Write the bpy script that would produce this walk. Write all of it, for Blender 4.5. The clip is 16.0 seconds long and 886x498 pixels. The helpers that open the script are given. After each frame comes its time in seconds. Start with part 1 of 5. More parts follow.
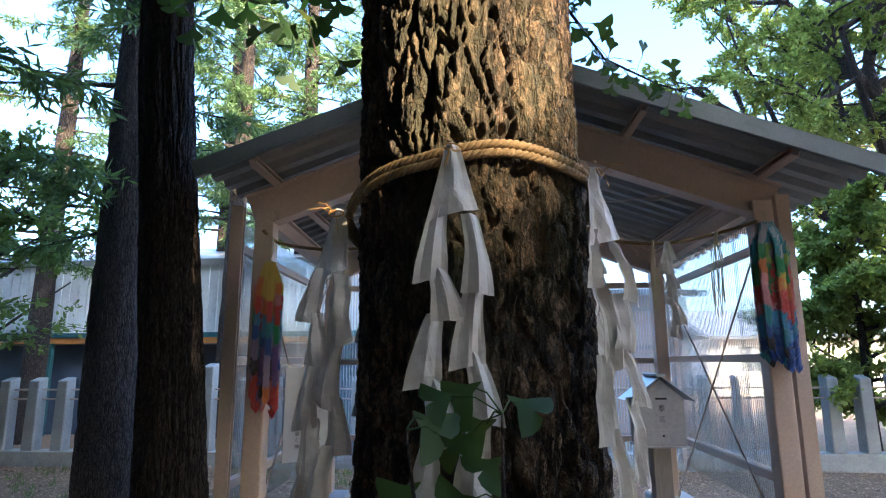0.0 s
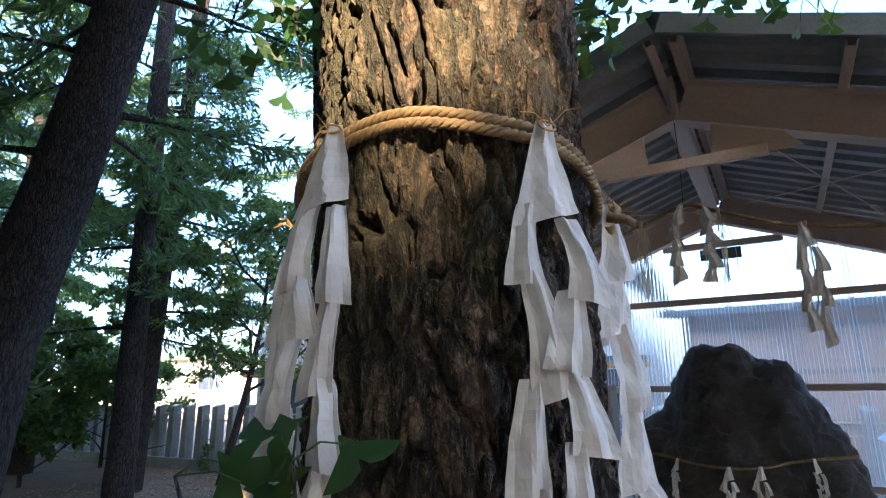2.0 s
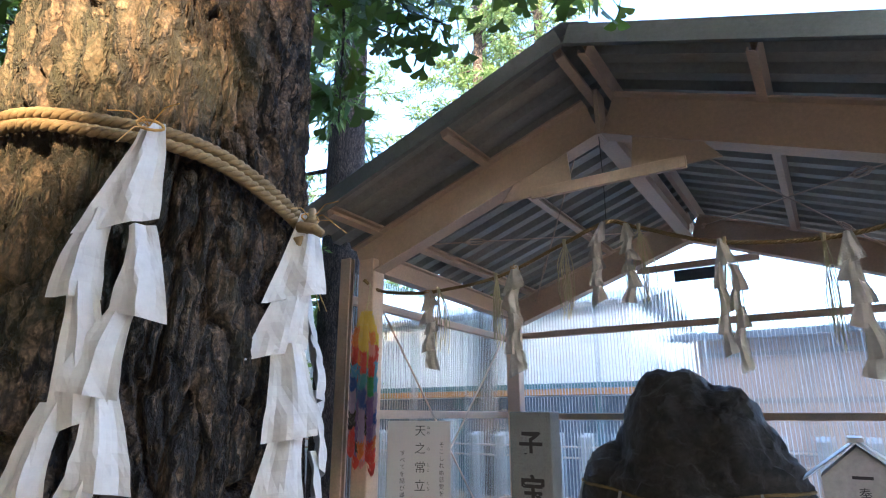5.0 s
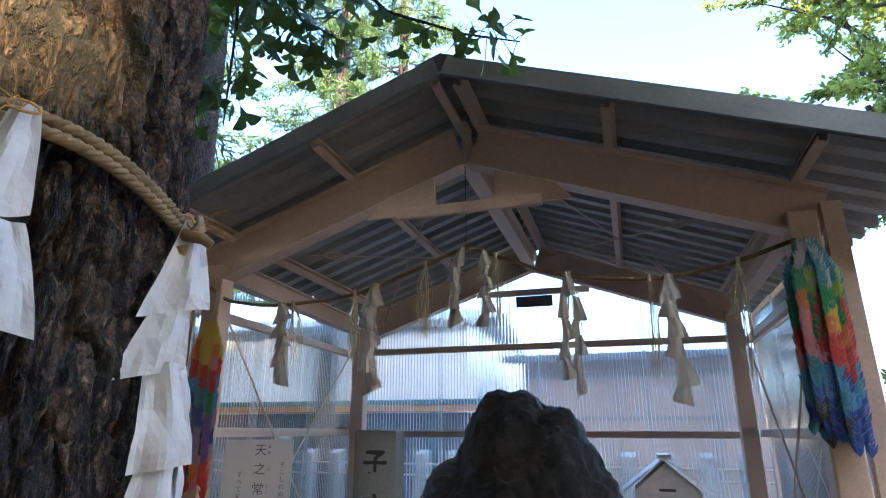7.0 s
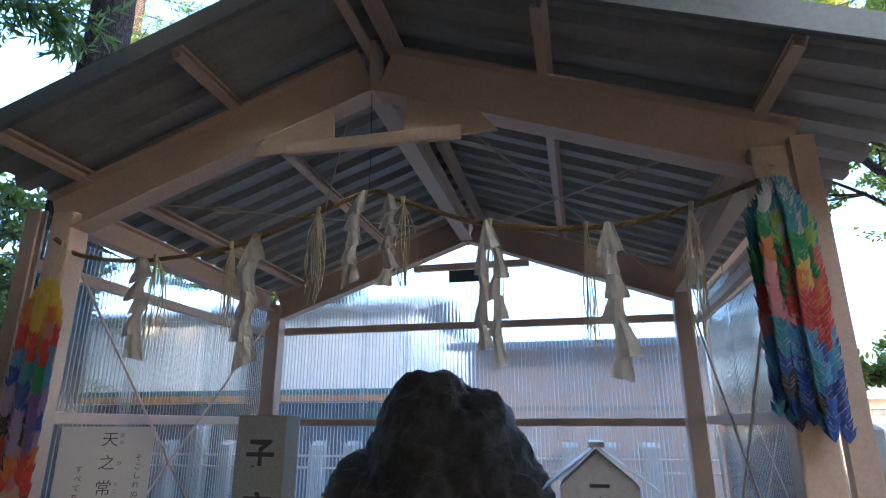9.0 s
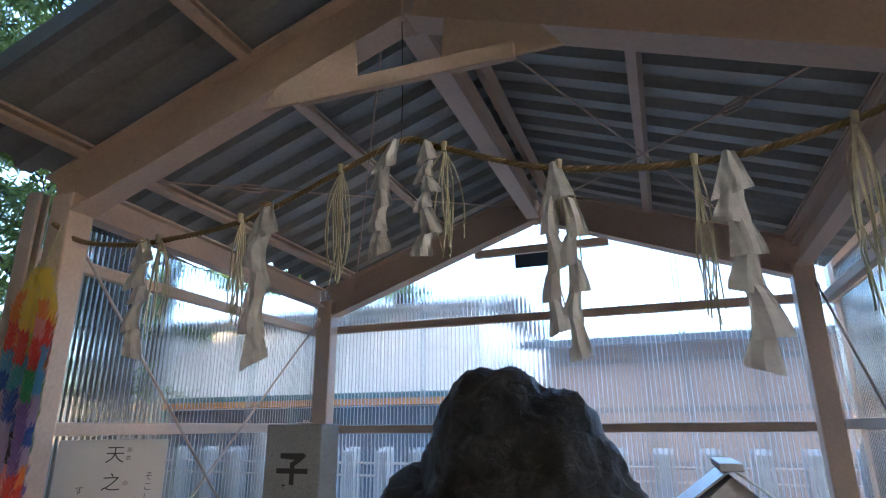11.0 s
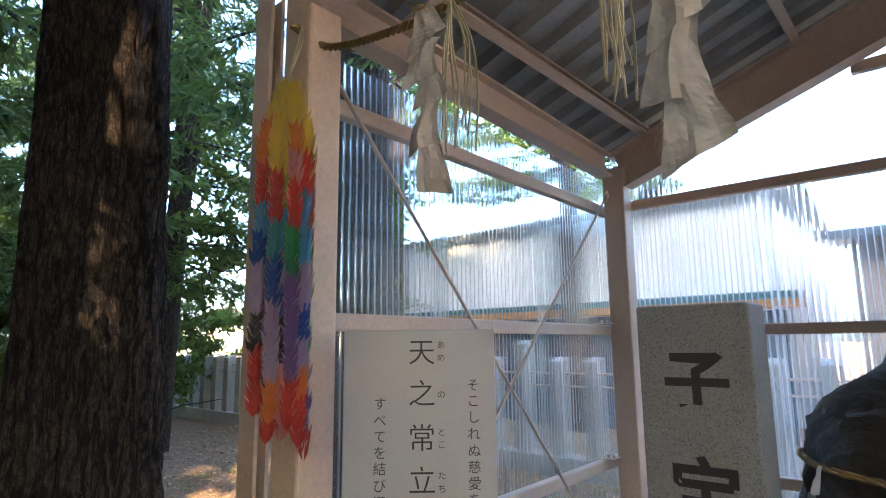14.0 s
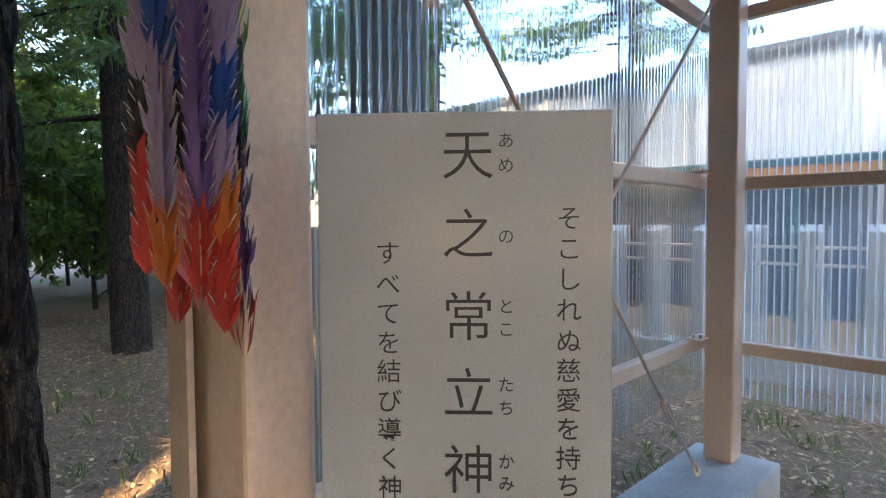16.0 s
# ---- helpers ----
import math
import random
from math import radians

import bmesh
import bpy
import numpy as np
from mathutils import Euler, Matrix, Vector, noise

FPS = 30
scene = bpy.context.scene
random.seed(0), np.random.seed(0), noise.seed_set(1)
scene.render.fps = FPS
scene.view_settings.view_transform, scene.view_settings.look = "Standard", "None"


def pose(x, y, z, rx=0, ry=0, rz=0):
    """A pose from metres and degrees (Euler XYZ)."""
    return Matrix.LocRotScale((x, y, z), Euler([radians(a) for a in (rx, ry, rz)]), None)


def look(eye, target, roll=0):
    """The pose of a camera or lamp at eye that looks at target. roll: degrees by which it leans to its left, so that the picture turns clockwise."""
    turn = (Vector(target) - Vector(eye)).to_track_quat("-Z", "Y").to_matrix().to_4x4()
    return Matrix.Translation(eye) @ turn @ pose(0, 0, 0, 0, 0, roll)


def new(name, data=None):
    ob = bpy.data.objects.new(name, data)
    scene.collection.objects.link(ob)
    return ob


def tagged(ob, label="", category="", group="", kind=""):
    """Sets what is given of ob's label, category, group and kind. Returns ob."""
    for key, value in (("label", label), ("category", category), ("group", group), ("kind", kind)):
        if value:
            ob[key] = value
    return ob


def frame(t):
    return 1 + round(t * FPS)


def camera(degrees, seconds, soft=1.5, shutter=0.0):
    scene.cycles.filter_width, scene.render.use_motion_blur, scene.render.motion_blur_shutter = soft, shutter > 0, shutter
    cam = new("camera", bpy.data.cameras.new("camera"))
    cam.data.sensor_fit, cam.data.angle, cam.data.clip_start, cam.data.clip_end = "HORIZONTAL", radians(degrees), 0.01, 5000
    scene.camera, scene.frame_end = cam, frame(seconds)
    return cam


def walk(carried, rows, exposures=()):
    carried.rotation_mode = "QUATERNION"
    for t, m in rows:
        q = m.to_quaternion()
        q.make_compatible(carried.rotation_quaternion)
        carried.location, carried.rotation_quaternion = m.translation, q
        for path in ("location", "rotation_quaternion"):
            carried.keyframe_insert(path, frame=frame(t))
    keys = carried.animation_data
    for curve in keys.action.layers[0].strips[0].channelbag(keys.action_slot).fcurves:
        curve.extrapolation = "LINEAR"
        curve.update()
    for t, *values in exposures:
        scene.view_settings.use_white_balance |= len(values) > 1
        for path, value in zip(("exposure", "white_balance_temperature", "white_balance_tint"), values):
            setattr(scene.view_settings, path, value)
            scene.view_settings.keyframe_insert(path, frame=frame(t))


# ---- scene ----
cam = camera(74.6, 16.0, soft=1.1)
PATH = [
    (0, (0.182, 0.071, 1.405), (0.084, 1.777, 1.733), -0.3),
    (0.5, (0.349, 0.195, 1.395), (0.086, 1.878, 1.748), -0.5),
    (1, (0.475, 0.361, 1.390), (0.025, 2.001, 1.760), -0.6),
    (1.5, (0.597, 0.454, 1.400), (-0.065, 2.016, 1.787), -0.7),
    (2, (0.747, 0.494, 1.400), (-0.087, 1.964, 1.812), -0.6),
    (2.5, (0.855, 0.589, 1.369), (-0.164, 1.924, 1.828), -0.6),
    (3, (0.999, 0.705, 1.380), (-0.124, 1.951, 1.840), -0.6),
    (3.5, (1.191, 0.839, 1.369), (0.054, 2.073, 1.828), -0.4),
    (4, (1.317, 0.942, 1.376), (0.217, 2.206, 1.844), -0.3),
    (6.5, (1.180, 0.874, 1.417), (0.609, 2.439, 1.920), 0.2),
    (7, (1.187, 0.869, 1.415), (0.692, 2.453, 1.937), 0.1),
    (7.5, (1.225, 0.893, 1.392), (0.796, 2.497, 1.915), 0.2),
    (8, (1.273, 1.064, 1.376), (0.904, 2.687, 1.882), -0.0),
    (10.5, (1.212, 2.081, 1.399), (0.793, 3.693, 1.900), -0.2),
    (11, (1.175, 2.146, 1.409), (0.601, 3.708, 1.918), -0.4),
    (11.5, (1.124, 2.179, 1.404), (0.390, 3.669, 1.924), -0.4),
    (12, (1.018, 2.225, 1.395), (0.154, 3.636, 1.934), -0.2),
    (12.5, (0.759, 2.359, 1.408), (-0.190, 3.715, 1.944), -0.5),
    (13, (0.546, 2.481, 1.393), (-0.474, 3.804, 1.883), -0.4),
    (13.5, (0.327, 2.704, 1.377), (-0.758, 4.005, 1.776), -0.5),
    (14, (0.139, 2.889, 1.330), (-0.990, 4.182, 1.613), -0.6),
    (14.5, (-0.041, 3.055, 1.304), (-1.210, 4.334, 1.465), -0.5),
    (15, (-0.171, 3.180, 1.283), (-1.369, 4.440, 1.325), -0.5),
    (15.5, (-0.298, 3.329, 1.258), (-1.515, 4.572, 1.221), -0.5),
    (16, (-0.394, 3.437, 1.224), (-1.620, 4.668, 1.143), -0.4),
]
walk(cam, [(t, look(eye, target, roll)) for t, eye, target, roll in PATH], exposures=[(0.0, 2.95, 4800, 10), (2.5, 3.25, 4900, 10), (4.0, 3.6, 5100, 10), (8.0, 3.05, 4950, 10), (12.0, 3.45, 5200, 10), (14.5, 3.65, 5500, 10), (16.0, 3.55, 5650, 10)])

# ---- world, sun ----
SUN_AZ, SUN_EL = 132.0, 24.0          # degrees: compass-like from +y clockwise, height
world = bpy.data.worlds.new("world")
scene.world = world
world.use_nodes = True
wn = world.node_tree.nodes
sky = wn.new("ShaderNodeTexSky")
sky.sky_type, sky.sun_disc = "NISHITA", False
sky.sun_elevation, sky.sun_rotation = radians(SUN_EL), radians(SUN_AZ)
sky.air_density, sky.dust_density = 1.0, 4.0
wn["Background"].inputs["Strength"].default_value = 0.15
world.node_tree.links.new(sky.outputs[0], wn["Background"].inputs["Color"])
sun = new("sun", bpy.data.lights.new("sun", "SUN"))
sun.data.energy, sun.data.angle, sun.data.color = 5.0, radians(0.6), (1.0, 0.64, 0.30)
to_sun = Vector((math.sin(radians(SUN_AZ)) * math.cos(radians(SUN_EL)), math.cos(radians(SUN_AZ)) * math.cos(radians(SUN_EL)), math.sin(radians(SUN_EL))))
sun.matrix_world = look(to_sun * 40, (0, 0, 0))

GROUND = -0.10


# ---- materials ----
def nodes_of(name):
    m = bpy.data.materials.new(name)
    m.use_nodes = True
    return m, m.node_tree.nodes, m.node_tree.links, m.node_tree.nodes["Principled BSDF"]


def coords(n, l, scale=(1, 1, 1), kind="Object"):
    tc, mp = n.new("ShaderNodeTexCoord"), n.new("ShaderNodeMapping")
    mp.inputs["Scale"].default_value = scale
    l.new(tc.outputs[kind], mp.inputs["Vector"])
    return mp.outputs[0]


def noise_tex(n, l, vec, scale, detail=6, rough=0.6, dist=0.0):
    t = n.new("ShaderNodeTexNoise")
    t.inputs["Scale"].default_value, t.inputs["Detail"].default_value = scale, detail
    t.inputs["Roughness"].default_value, t.inputs["Distortion"].default_value = rough, dist
    l.new(vec, t.inputs["Vector"])
    return t.outputs["Fac"]


def ramp(n, l, fac, stops):
    r = n.new("ShaderNodeValToRGB")
    el = r.color_ramp.elements
    while len(el) < len(stops):
        el.new(0.5)
    for e, (p, c) in zip(el, stops):
        e.position, e.color = p, (*c, 1)
    l.new(fac, r.inputs[0])
    return r.outputs[0]


def mixed(n, l, fac, a, b, blend="MIX"):
    m = n.new("ShaderNodeMix")
    m.data_type, m.blend_type = "RGBA", blend
    for sock, v in ((m.inputs[0], fac), (m.inputs[6], a), (m.inputs[7], b)):
        if isinstance(v, (int, float)):
            sock.default_value = v
        elif isinstance(v, tuple):
            sock.default_value = (*v, 1)
        else:
            l.new(v, sock)
    return m.outputs[2]


def bumped(n, l, bsdf, height, strength, distance=0.01):
    b = n.new("ShaderNodeBump")
    b.inputs["Strength"].default_value, b.inputs["Distance"].default_value = strength, distance
    l.new(height, b.inputs["Height"])
    l.new(b.outputs[0], bsdf.inputs["Normal"])


def surface(name, dark, light, rough=0.6, metal=0.0, grain=30, blotch=3, bump=0.2, dist=0.004, stretch=(1, 1, 1), stain=None):
    """A worn surface: two colours over broad blotches, fine grain, some stains."""
    m, n, l, b = nodes_of(name)
    v = coords(n, l, stretch)
    big, fine = noise_tex(n, l, v, blotch, 4), noise_tex(n, l, v, grain, 8, 0.7)
    c = ramp(n, l, big, [(0.3, dark), (0.7, light)])
    c = mixed(n, l, 0.35, c, ramp(n, l, fine, [(0.35, tuple(0.6 * k for k in dark)), (0.65, light)]))
    if stain:
        s = noise_tex(n, l, v, blotch * 2.3, 7, 0.75, 1.0)
        c = mixed(n, l, ramp(n, l, s, [(0.56, (0, 0, 0)), (0.72, (0.7, 0.7, 0.7))]), c, stain)
    l.new(c, b.inputs["Base Color"])
    r = n.new("ShaderNodeMapRange")
    r.inputs["To Min"].default_value, r.inputs["To Max"].default_value = rough * 0.8, min(1, rough * 1.2)
    l.new(fine, r.inputs["Value"])
    l.new(r.outputs[0], b.inputs["Roughness"])
    b.inputs["Metallic"].default_value = metal
    if bump:
        bumped(n, l, b, fine, bump, dist)
    return m


STEEL = surface("painted_steel", (0.62, 0.47, 0.365), (0.71, 0.555, 0.435), 0.42, grain=60, blotch=2.2, bump=0.08, dist=0.001, stain=(0.55, 0.42, 0.325))
ROOFING = surface("roof_metal", (0.31, 0.31, 0.295), (0.41, 0.41, 0.39), 0.45, 0.1, grain=40, bump=0.05, stain=(0.24, 0.22, 0.20))
FASCIA = surface("fascia_metal", (0.22, 0.24, 0.24), (0.28, 0.30, 0.30), 0.45, 0.2, grain=50, bump=0.05, stain=(0.15, 0.16, 0.15))
GALV = surface("painted_rod", (0.50, 0.39, 0.31), (0.60, 0.475, 0.385), 0.45, 0.0, grain=80, bump=0.05)
CONCRETE = surface("concrete", (0.38, 0.38, 0.38), (0.52, 0.52, 0.51), 0.9, grain=70, blotch=5, bump=0.35, dist=0.003, stain=(0.24, 0.24, 0.22))
FENCE = surface("weathered_concrete", (0.27, 0.28, 0.27), (0.42, 0.43, 0.41), 0.9, grain=40, blotch=4, bump=0.35, dist=0.004, stain=(0.20, 0.20, 0.17))


def bark_material(name, ridge, crack, moss, scale=1.0, moss_amount=0.62, stretch=0.30, cells=30):
    """Furrowed bark: long plates parted by fissures dark with inner bark and painted shade, small flakes, grit, some
    moss.
    """
    m, n, l, b = nodes_of(name)
    v = coords(n, l, (scale, scale, scale * stretch))
    w = coords(n, l, (scale, scale, scale * (0.45 + stretch)))
    heights, c = [], None
    flaky = noise_tex(n, l, w, 70, 8, 0.75, 0.3)
    c = ramp(n, l, flaky, [(0.36, tuple(0.35 * k for k in ridge)), (0.47, tuple(0.75 * k for k in ridge)), (0.56, tuple(1.05 * k for k in ridge)), (0.68, tuple(1.7 * k for k in ridge))])
    for vec, freq, wobble, width, amount in ((v, cells, 0.16, 0.13, 0.95), (v, cells * 2.3, 0.10, 0.14, 0.6), (w, cells * 4.0, 0.06, 0.16, 0.5)):
        wob = n.new("ShaderNodeTexNoise")
        wob.inputs["Scale"].default_value, wob.inputs["Detail"].default_value, wob.inputs["Roughness"].default_value = freq * 0.7, 6, 0.7
        l.new(vec, wob.inputs["Vector"])
        add = n.new("ShaderNodeMix")
        add.data_type, add.blend_type = "RGBA", "LINEAR_LIGHT"
        add.inputs[0].default_value = wobble * 6 / freq
        l.new(vec, add.inputs[6])
        l.new(wob.outputs["Color"], add.inputs[7])
        vor = n.new("ShaderNodeTexVoronoi")
        vor.feature = "DISTANCE_TO_EDGE"
        vor.inputs["Scale"].default_value = freq
        l.new(add.outputs[2], vor.inputs["Vector"])
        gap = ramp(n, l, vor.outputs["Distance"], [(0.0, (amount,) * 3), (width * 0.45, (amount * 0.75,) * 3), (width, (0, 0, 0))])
        # fissure colour holds both the dark inner bark and the furrow's shade
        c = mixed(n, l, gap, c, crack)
        heights.append((gap, -1.1 * 30 / freq * amount * cells / 30))
    big, grit = noise_tex(n, l, v, 3.5, 5), noise_tex(n, l, w, 240, 6, 0.8)
    c = mixed(n, l, ramp(n, l, big, [(moss_amount - 0.08, (0, 0, 0)), (moss_amount + 0.12, (0.55, 0.55, 0.55))]), c, moss)
    l.new(c, b.inputs["Base Color"])
    b.inputs["Roughness"].default_value = 0.92
    last = None
    for src, k in heights + [(flaky, 0.5), (grit, 0.07)]:
        h = n.new("ShaderNodeMath")
        h.operation = "MULTIPLY_ADD"
        l.new(src, h.inputs[0])
        h.inputs[1].default_value = k
        if last is None:
            h.inputs[2].default_value = 0.0
        else:
            l.new(last, h.inputs[2])
        last = h.outputs[0]
    bumped(n, l, b, last, 1.0, 0.028)
    return m


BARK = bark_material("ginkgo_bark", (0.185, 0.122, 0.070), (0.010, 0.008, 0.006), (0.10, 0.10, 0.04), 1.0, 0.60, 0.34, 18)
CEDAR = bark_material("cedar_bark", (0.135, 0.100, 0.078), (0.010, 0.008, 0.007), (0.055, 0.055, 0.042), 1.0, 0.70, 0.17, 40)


def leaf_material(name, dark, light, glow=0.5):
    m, n, l, b = nodes_of(name)
    geo = n.new("ShaderNodeNewGeometry")
    c = ramp(n, l, geo.outputs["Random Per Island"], [(0.0, dark), (0.75, light), (1.0, tuple(min(1, 1.5 * k) for k in light))])
    l.new(c, b.inputs["Base Color"])
    b.inputs["Roughness"].default_value = 0.55
    tr = n.new("ShaderNodeBsdfTranslucent")
    l.new(mixed(n, l, 0.5, c, (0.30, 0.36, 0.05)), tr.inputs["Color"])
    mx = n.new("ShaderNodeMixShader")
    mx.inputs[0].default_value = glow
    l.new(b.outputs[0], mx.inputs[1])
    l.new(tr.outputs[0], mx.inputs[2])
    l.new(mx.outputs[0], n["Material Output"].inputs["Surface"])
    return m


GINKGO = leaf_material("ginkgo_leaf", (0.008, 0.035, 0.008), (0.028, 0.090, 0.016), 0.35)
NEEDLE = leaf_material("cedar_needles", (0.03, 0.08, 0.035), (0.10, 0.17, 0.06), 0.4)
BROAD = leaf_material("broad_leaf", (0.03, 0.08, 0.02), (0.10, 0.16, 0.04), 0.5)


PITCH = 0.032


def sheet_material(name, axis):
    """Clear corrugated plastic, weathered: see-through, glossy, with the ribs' glints put in as milky lines."""
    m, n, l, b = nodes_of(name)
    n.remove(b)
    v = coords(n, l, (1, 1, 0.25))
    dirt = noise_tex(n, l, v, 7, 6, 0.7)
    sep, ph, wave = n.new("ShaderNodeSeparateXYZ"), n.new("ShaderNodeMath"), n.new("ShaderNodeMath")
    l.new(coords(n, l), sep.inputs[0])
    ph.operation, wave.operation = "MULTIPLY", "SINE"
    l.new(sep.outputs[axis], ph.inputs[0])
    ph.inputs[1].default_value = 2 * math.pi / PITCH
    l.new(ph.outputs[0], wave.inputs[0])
    # milky stripes at the rib pitch, painted in for light caught on the flanks
    rib_glint = ramp(n, l, wave.outputs[0], [(0.0, (0.18, 0.18, 0.18)), (0.55, (0.22, 0.22, 0.22)), (0.92, (0.75, 0.75, 0.75))])
    refr, trans, gloss, clear = n.new("ShaderNodeBsdfRefraction"), n.new("ShaderNodeBsdfTranslucent"), n.new("ShaderNodeBsdfGlossy"), n.new("ShaderNodeBsdfTransparent")
    refr.inputs["IOR"].default_value, refr.inputs["Roughness"].default_value = 1.035, 0.03
    refr.inputs["Color"].default_value = (0.93, 0.95, 0.96, 1)
    clear.inputs["Color"].default_value = (0.94, 0.96, 0.97, 1)
    trans.inputs["Color"].default_value = (0.74, 0.77, 0.79, 1)
    gloss.inputs["Roughness"].default_value = 0.08
    a, c, d = n.new("ShaderNodeMixShader"), n.new("ShaderNodeMixShader"), n.new("ShaderNodeMixShader")
    a.inputs[0].default_value = 0.35
    l.new(refr.outputs[0], a.inputs[1])
    l.new(clear.outputs[0], a.inputs[2])
    l.new(mixed(n, l, 1.0, rib_glint, ramp(n, l, dirt, [(0.35, (0.45, 0.45, 0.45)), (0.75, (1.0, 1.0, 1.0))]), "MULTIPLY"), c.inputs[0])
    l.new(a.outputs[0], c.inputs[1])
    l.new(trans.outputs[0], c.inputs[2])
    fr = n.new("ShaderNodeFresnel")
    fr.inputs["IOR"].default_value = 1.6
    l.new(fr.outputs[0], d.inputs[0])
    l.new(c.outputs[0], d.inputs[1])
    l.new(gloss.outputs[0], d.inputs[2])
    l.new(d.outputs[0], n["Material Output"].inputs["Surface"])
    return m


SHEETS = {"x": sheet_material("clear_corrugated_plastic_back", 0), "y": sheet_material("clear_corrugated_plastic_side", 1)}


# ---- building blocks ----
def obj(name, bm, material, parent=None, label="", smooth=False, bevel=0.0):
    me = bpy.data.meshes.new(name)
    if smooth:
        for f in bm.faces:
            f.smooth = True
    bm.to_mesh(me)
    bm.free()
    for mt in (material if isinstance(material, (list, tuple)) else [material]):
        me.materials.append(mt)
    ob = new(name, me)
    if parent:
        ob.parent = parent
        ob.matrix_parent_inverse = parent.matrix_basis.inverted()
    if label:
        ob["label"] = label
    if bevel:
        mod = ob.modifiers.new("edge", "BEVEL")
        mod.width, mod.segments, mod.limit_method = bevel, 2, "ANGLE"
    return ob


def part(name, bm, material, parent, label="", smooth=False, bevel=0.0):
    return obj(name, bm, material, parent, label, smooth, bevel)


def thing(name, at, label, category, group="", kind=""):
    e = new(name)
    e.empty_display_size = 0.1
    e.location = at
    e.matrix_basis = Matrix.Translation(at)
    return tagged(e, label, category, group, kind)


def add_box(bm, lo, hi, m=Matrix.Identity(4)):
    x0, y0, z0 = lo
    x1, y1, z1 = hi
    vs = [bm.verts.new(m @ Vector(p)) for p in ((x0, y0, z0), (x1, y0, z0), (x1, y1, z0), (x0, y1, z0), (x0, y0, z1), (x1, y0, z1), (x1, y1, z1), (x0, y1, z1))]
    for q in ((3, 2, 1, 0), (4, 5, 6, 7), (0, 1, 5, 4), (1, 2, 6, 5), (2, 3, 7, 6), (3, 0, 4, 7)):
        bm.faces.new([vs[i] for i in q])
    return vs


def box(lo, hi, m=Matrix.Identity(4)):
    bm = bmesh.new()
    add_box(bm, lo, hi, m)
    return bm


def frame_to(p, q, up=(0, 0, 1)):
    """A matrix whose x axis runs from p to q, and whose z axis leans to up."""
    p, q = Vector(p), Vector(q)
    x = (q - p).normalized()
    y = Vector(up).cross(x).normalized()
    z = x.cross(y)
    return Matrix(((x.x, y.x, z.x, p.x), (x.y, y.y, z.y, p.y), (x.z, y.z, z.z, p.z), (0, 0, 0, 1))), (q - p).length


def add_profile(bm, outline, m, length):
    """Extrudes a closed outline of (y, z) along x."""
    a = [bm.verts.new(m @ Vector((0, y, z))) for y, z in outline]
    b = [bm.verts.new(m @ Vector((length, y, z))) for y, z in outline]
    k = len(a)
    for i in range(k):
        bm.faces.new((a[i], a[(i + 1) % k], b[(i + 1) % k], b[i]))
    bm.faces.new(a[::-1])
    bm.faces.new(b)


def c_channel(w, h, t=0.006, lip=0.02):
    """A lipped channel, open towards +y, from (0, 0) to (w, h)."""
    return [(0, 0), (w, 0), (w, lip), (w - t, lip), (w - t, t), (t, t), (t, h - t), (w - t, h - t), (w - t, h - lip), (w, h - lip), (w, h), (0, h)]


def h_section(w, h, tf=0.012, tw=0.008):
    a = w / 2
    c = tw / 2
    return [(-a, 0), (a, 0), (a, tf), (c, tf), (c, h - tf), (a, h - tf), (a, h), (-a, h), (-a, h - tf), (-c, h - tf), (-c, tf), (-a, tf)]


def add_tube(bm, pts, radii, sides=8, cap=True):
    pts = [Vector(p) for p in pts]
    if isinstance(radii, (int, float)):
        radii = [radii] * len(pts)
    rings, ref = [], None
    for i, p in enumerate(pts):
        d = (pts[min(i + 1, len(pts) - 1)] - pts[max(i - 1, 0)]).normalized()
        if ref is None:
            ref = d.orthogonal().normalized()
        ref = (ref - d * ref.dot(d)).normalized()
        s = d.cross(ref)
        rings.append([bm.verts.new(p + (ref * math.cos(a) + s * math.sin(a)) * radii[i]) for a in (2 * math.pi * k / sides for k in range(sides))])
    for a, b in zip(rings, rings[1:]):
        for k in range(sides):
            bm.faces.new((a[k], a[(k + 1) % sides], b[(k + 1) % sides], b[k]))
    if cap:
        bm.faces.new(rings[0][::-1])
        bm.faces.new(rings[-1])
    return rings


def tube(pts, radii, sides=8):
    bm = bmesh.new()
    add_tube(bm, pts, radii, sides)
    return bm


# ---- ground ----
def ground_material():
    m, n, l, b = nodes_of("leaf_litter_soil")
    v = coords(n, l)
    fine, mid, big = noise_tex(n, l, v, 60, 8, 0.75), noise_tex(n, l, v, 9, 6), noise_tex(n, l, v, 0.7, 4)
    c = ramp(n, l, mid, [(0.3, (0.13, 0.085, 0.052)), (0.7, (0.32, 0.215, 0.13))])
    c = mixed(n, l, 0.5, c, ramp(n, l, fine, [(0.35, (0.08, 0.05, 0.030)), (0.65, (0.40, 0.275, 0.165))]))
    c = mixed(n, l, ramp(n, l, big, [(0.5, (0, 0, 0)), (0.7, (0.5, 0.5, 0.5))]), c, (0.10, 0.12, 0.04))
    l.new(c, b.inputs["Base Color"])
    b.inputs["Roughness"].default_value = 0.95
    bumped(n, l, b, fine, 0.8, 0.02)
    return m


SOIL = ground_material()
bm = bmesh.new()
xs = [-900, -60, -30] + [-20 + 0.5 * i for i in range(81)] + [30, 60, 900]
ys = [-900, -40, -16] + [-8 + 0.5 * i for i in range(61)] + [32, 60, 900]


def ground_z(x, y):
    near = max(0.0, 1 - max(abs(x), abs(y - 5)) / 18)
    return GROUND + near * 0.05 * (noise.noise(Vector((x * 0.5, y * 0.5, 0))) - 0.25) if near else GROUND


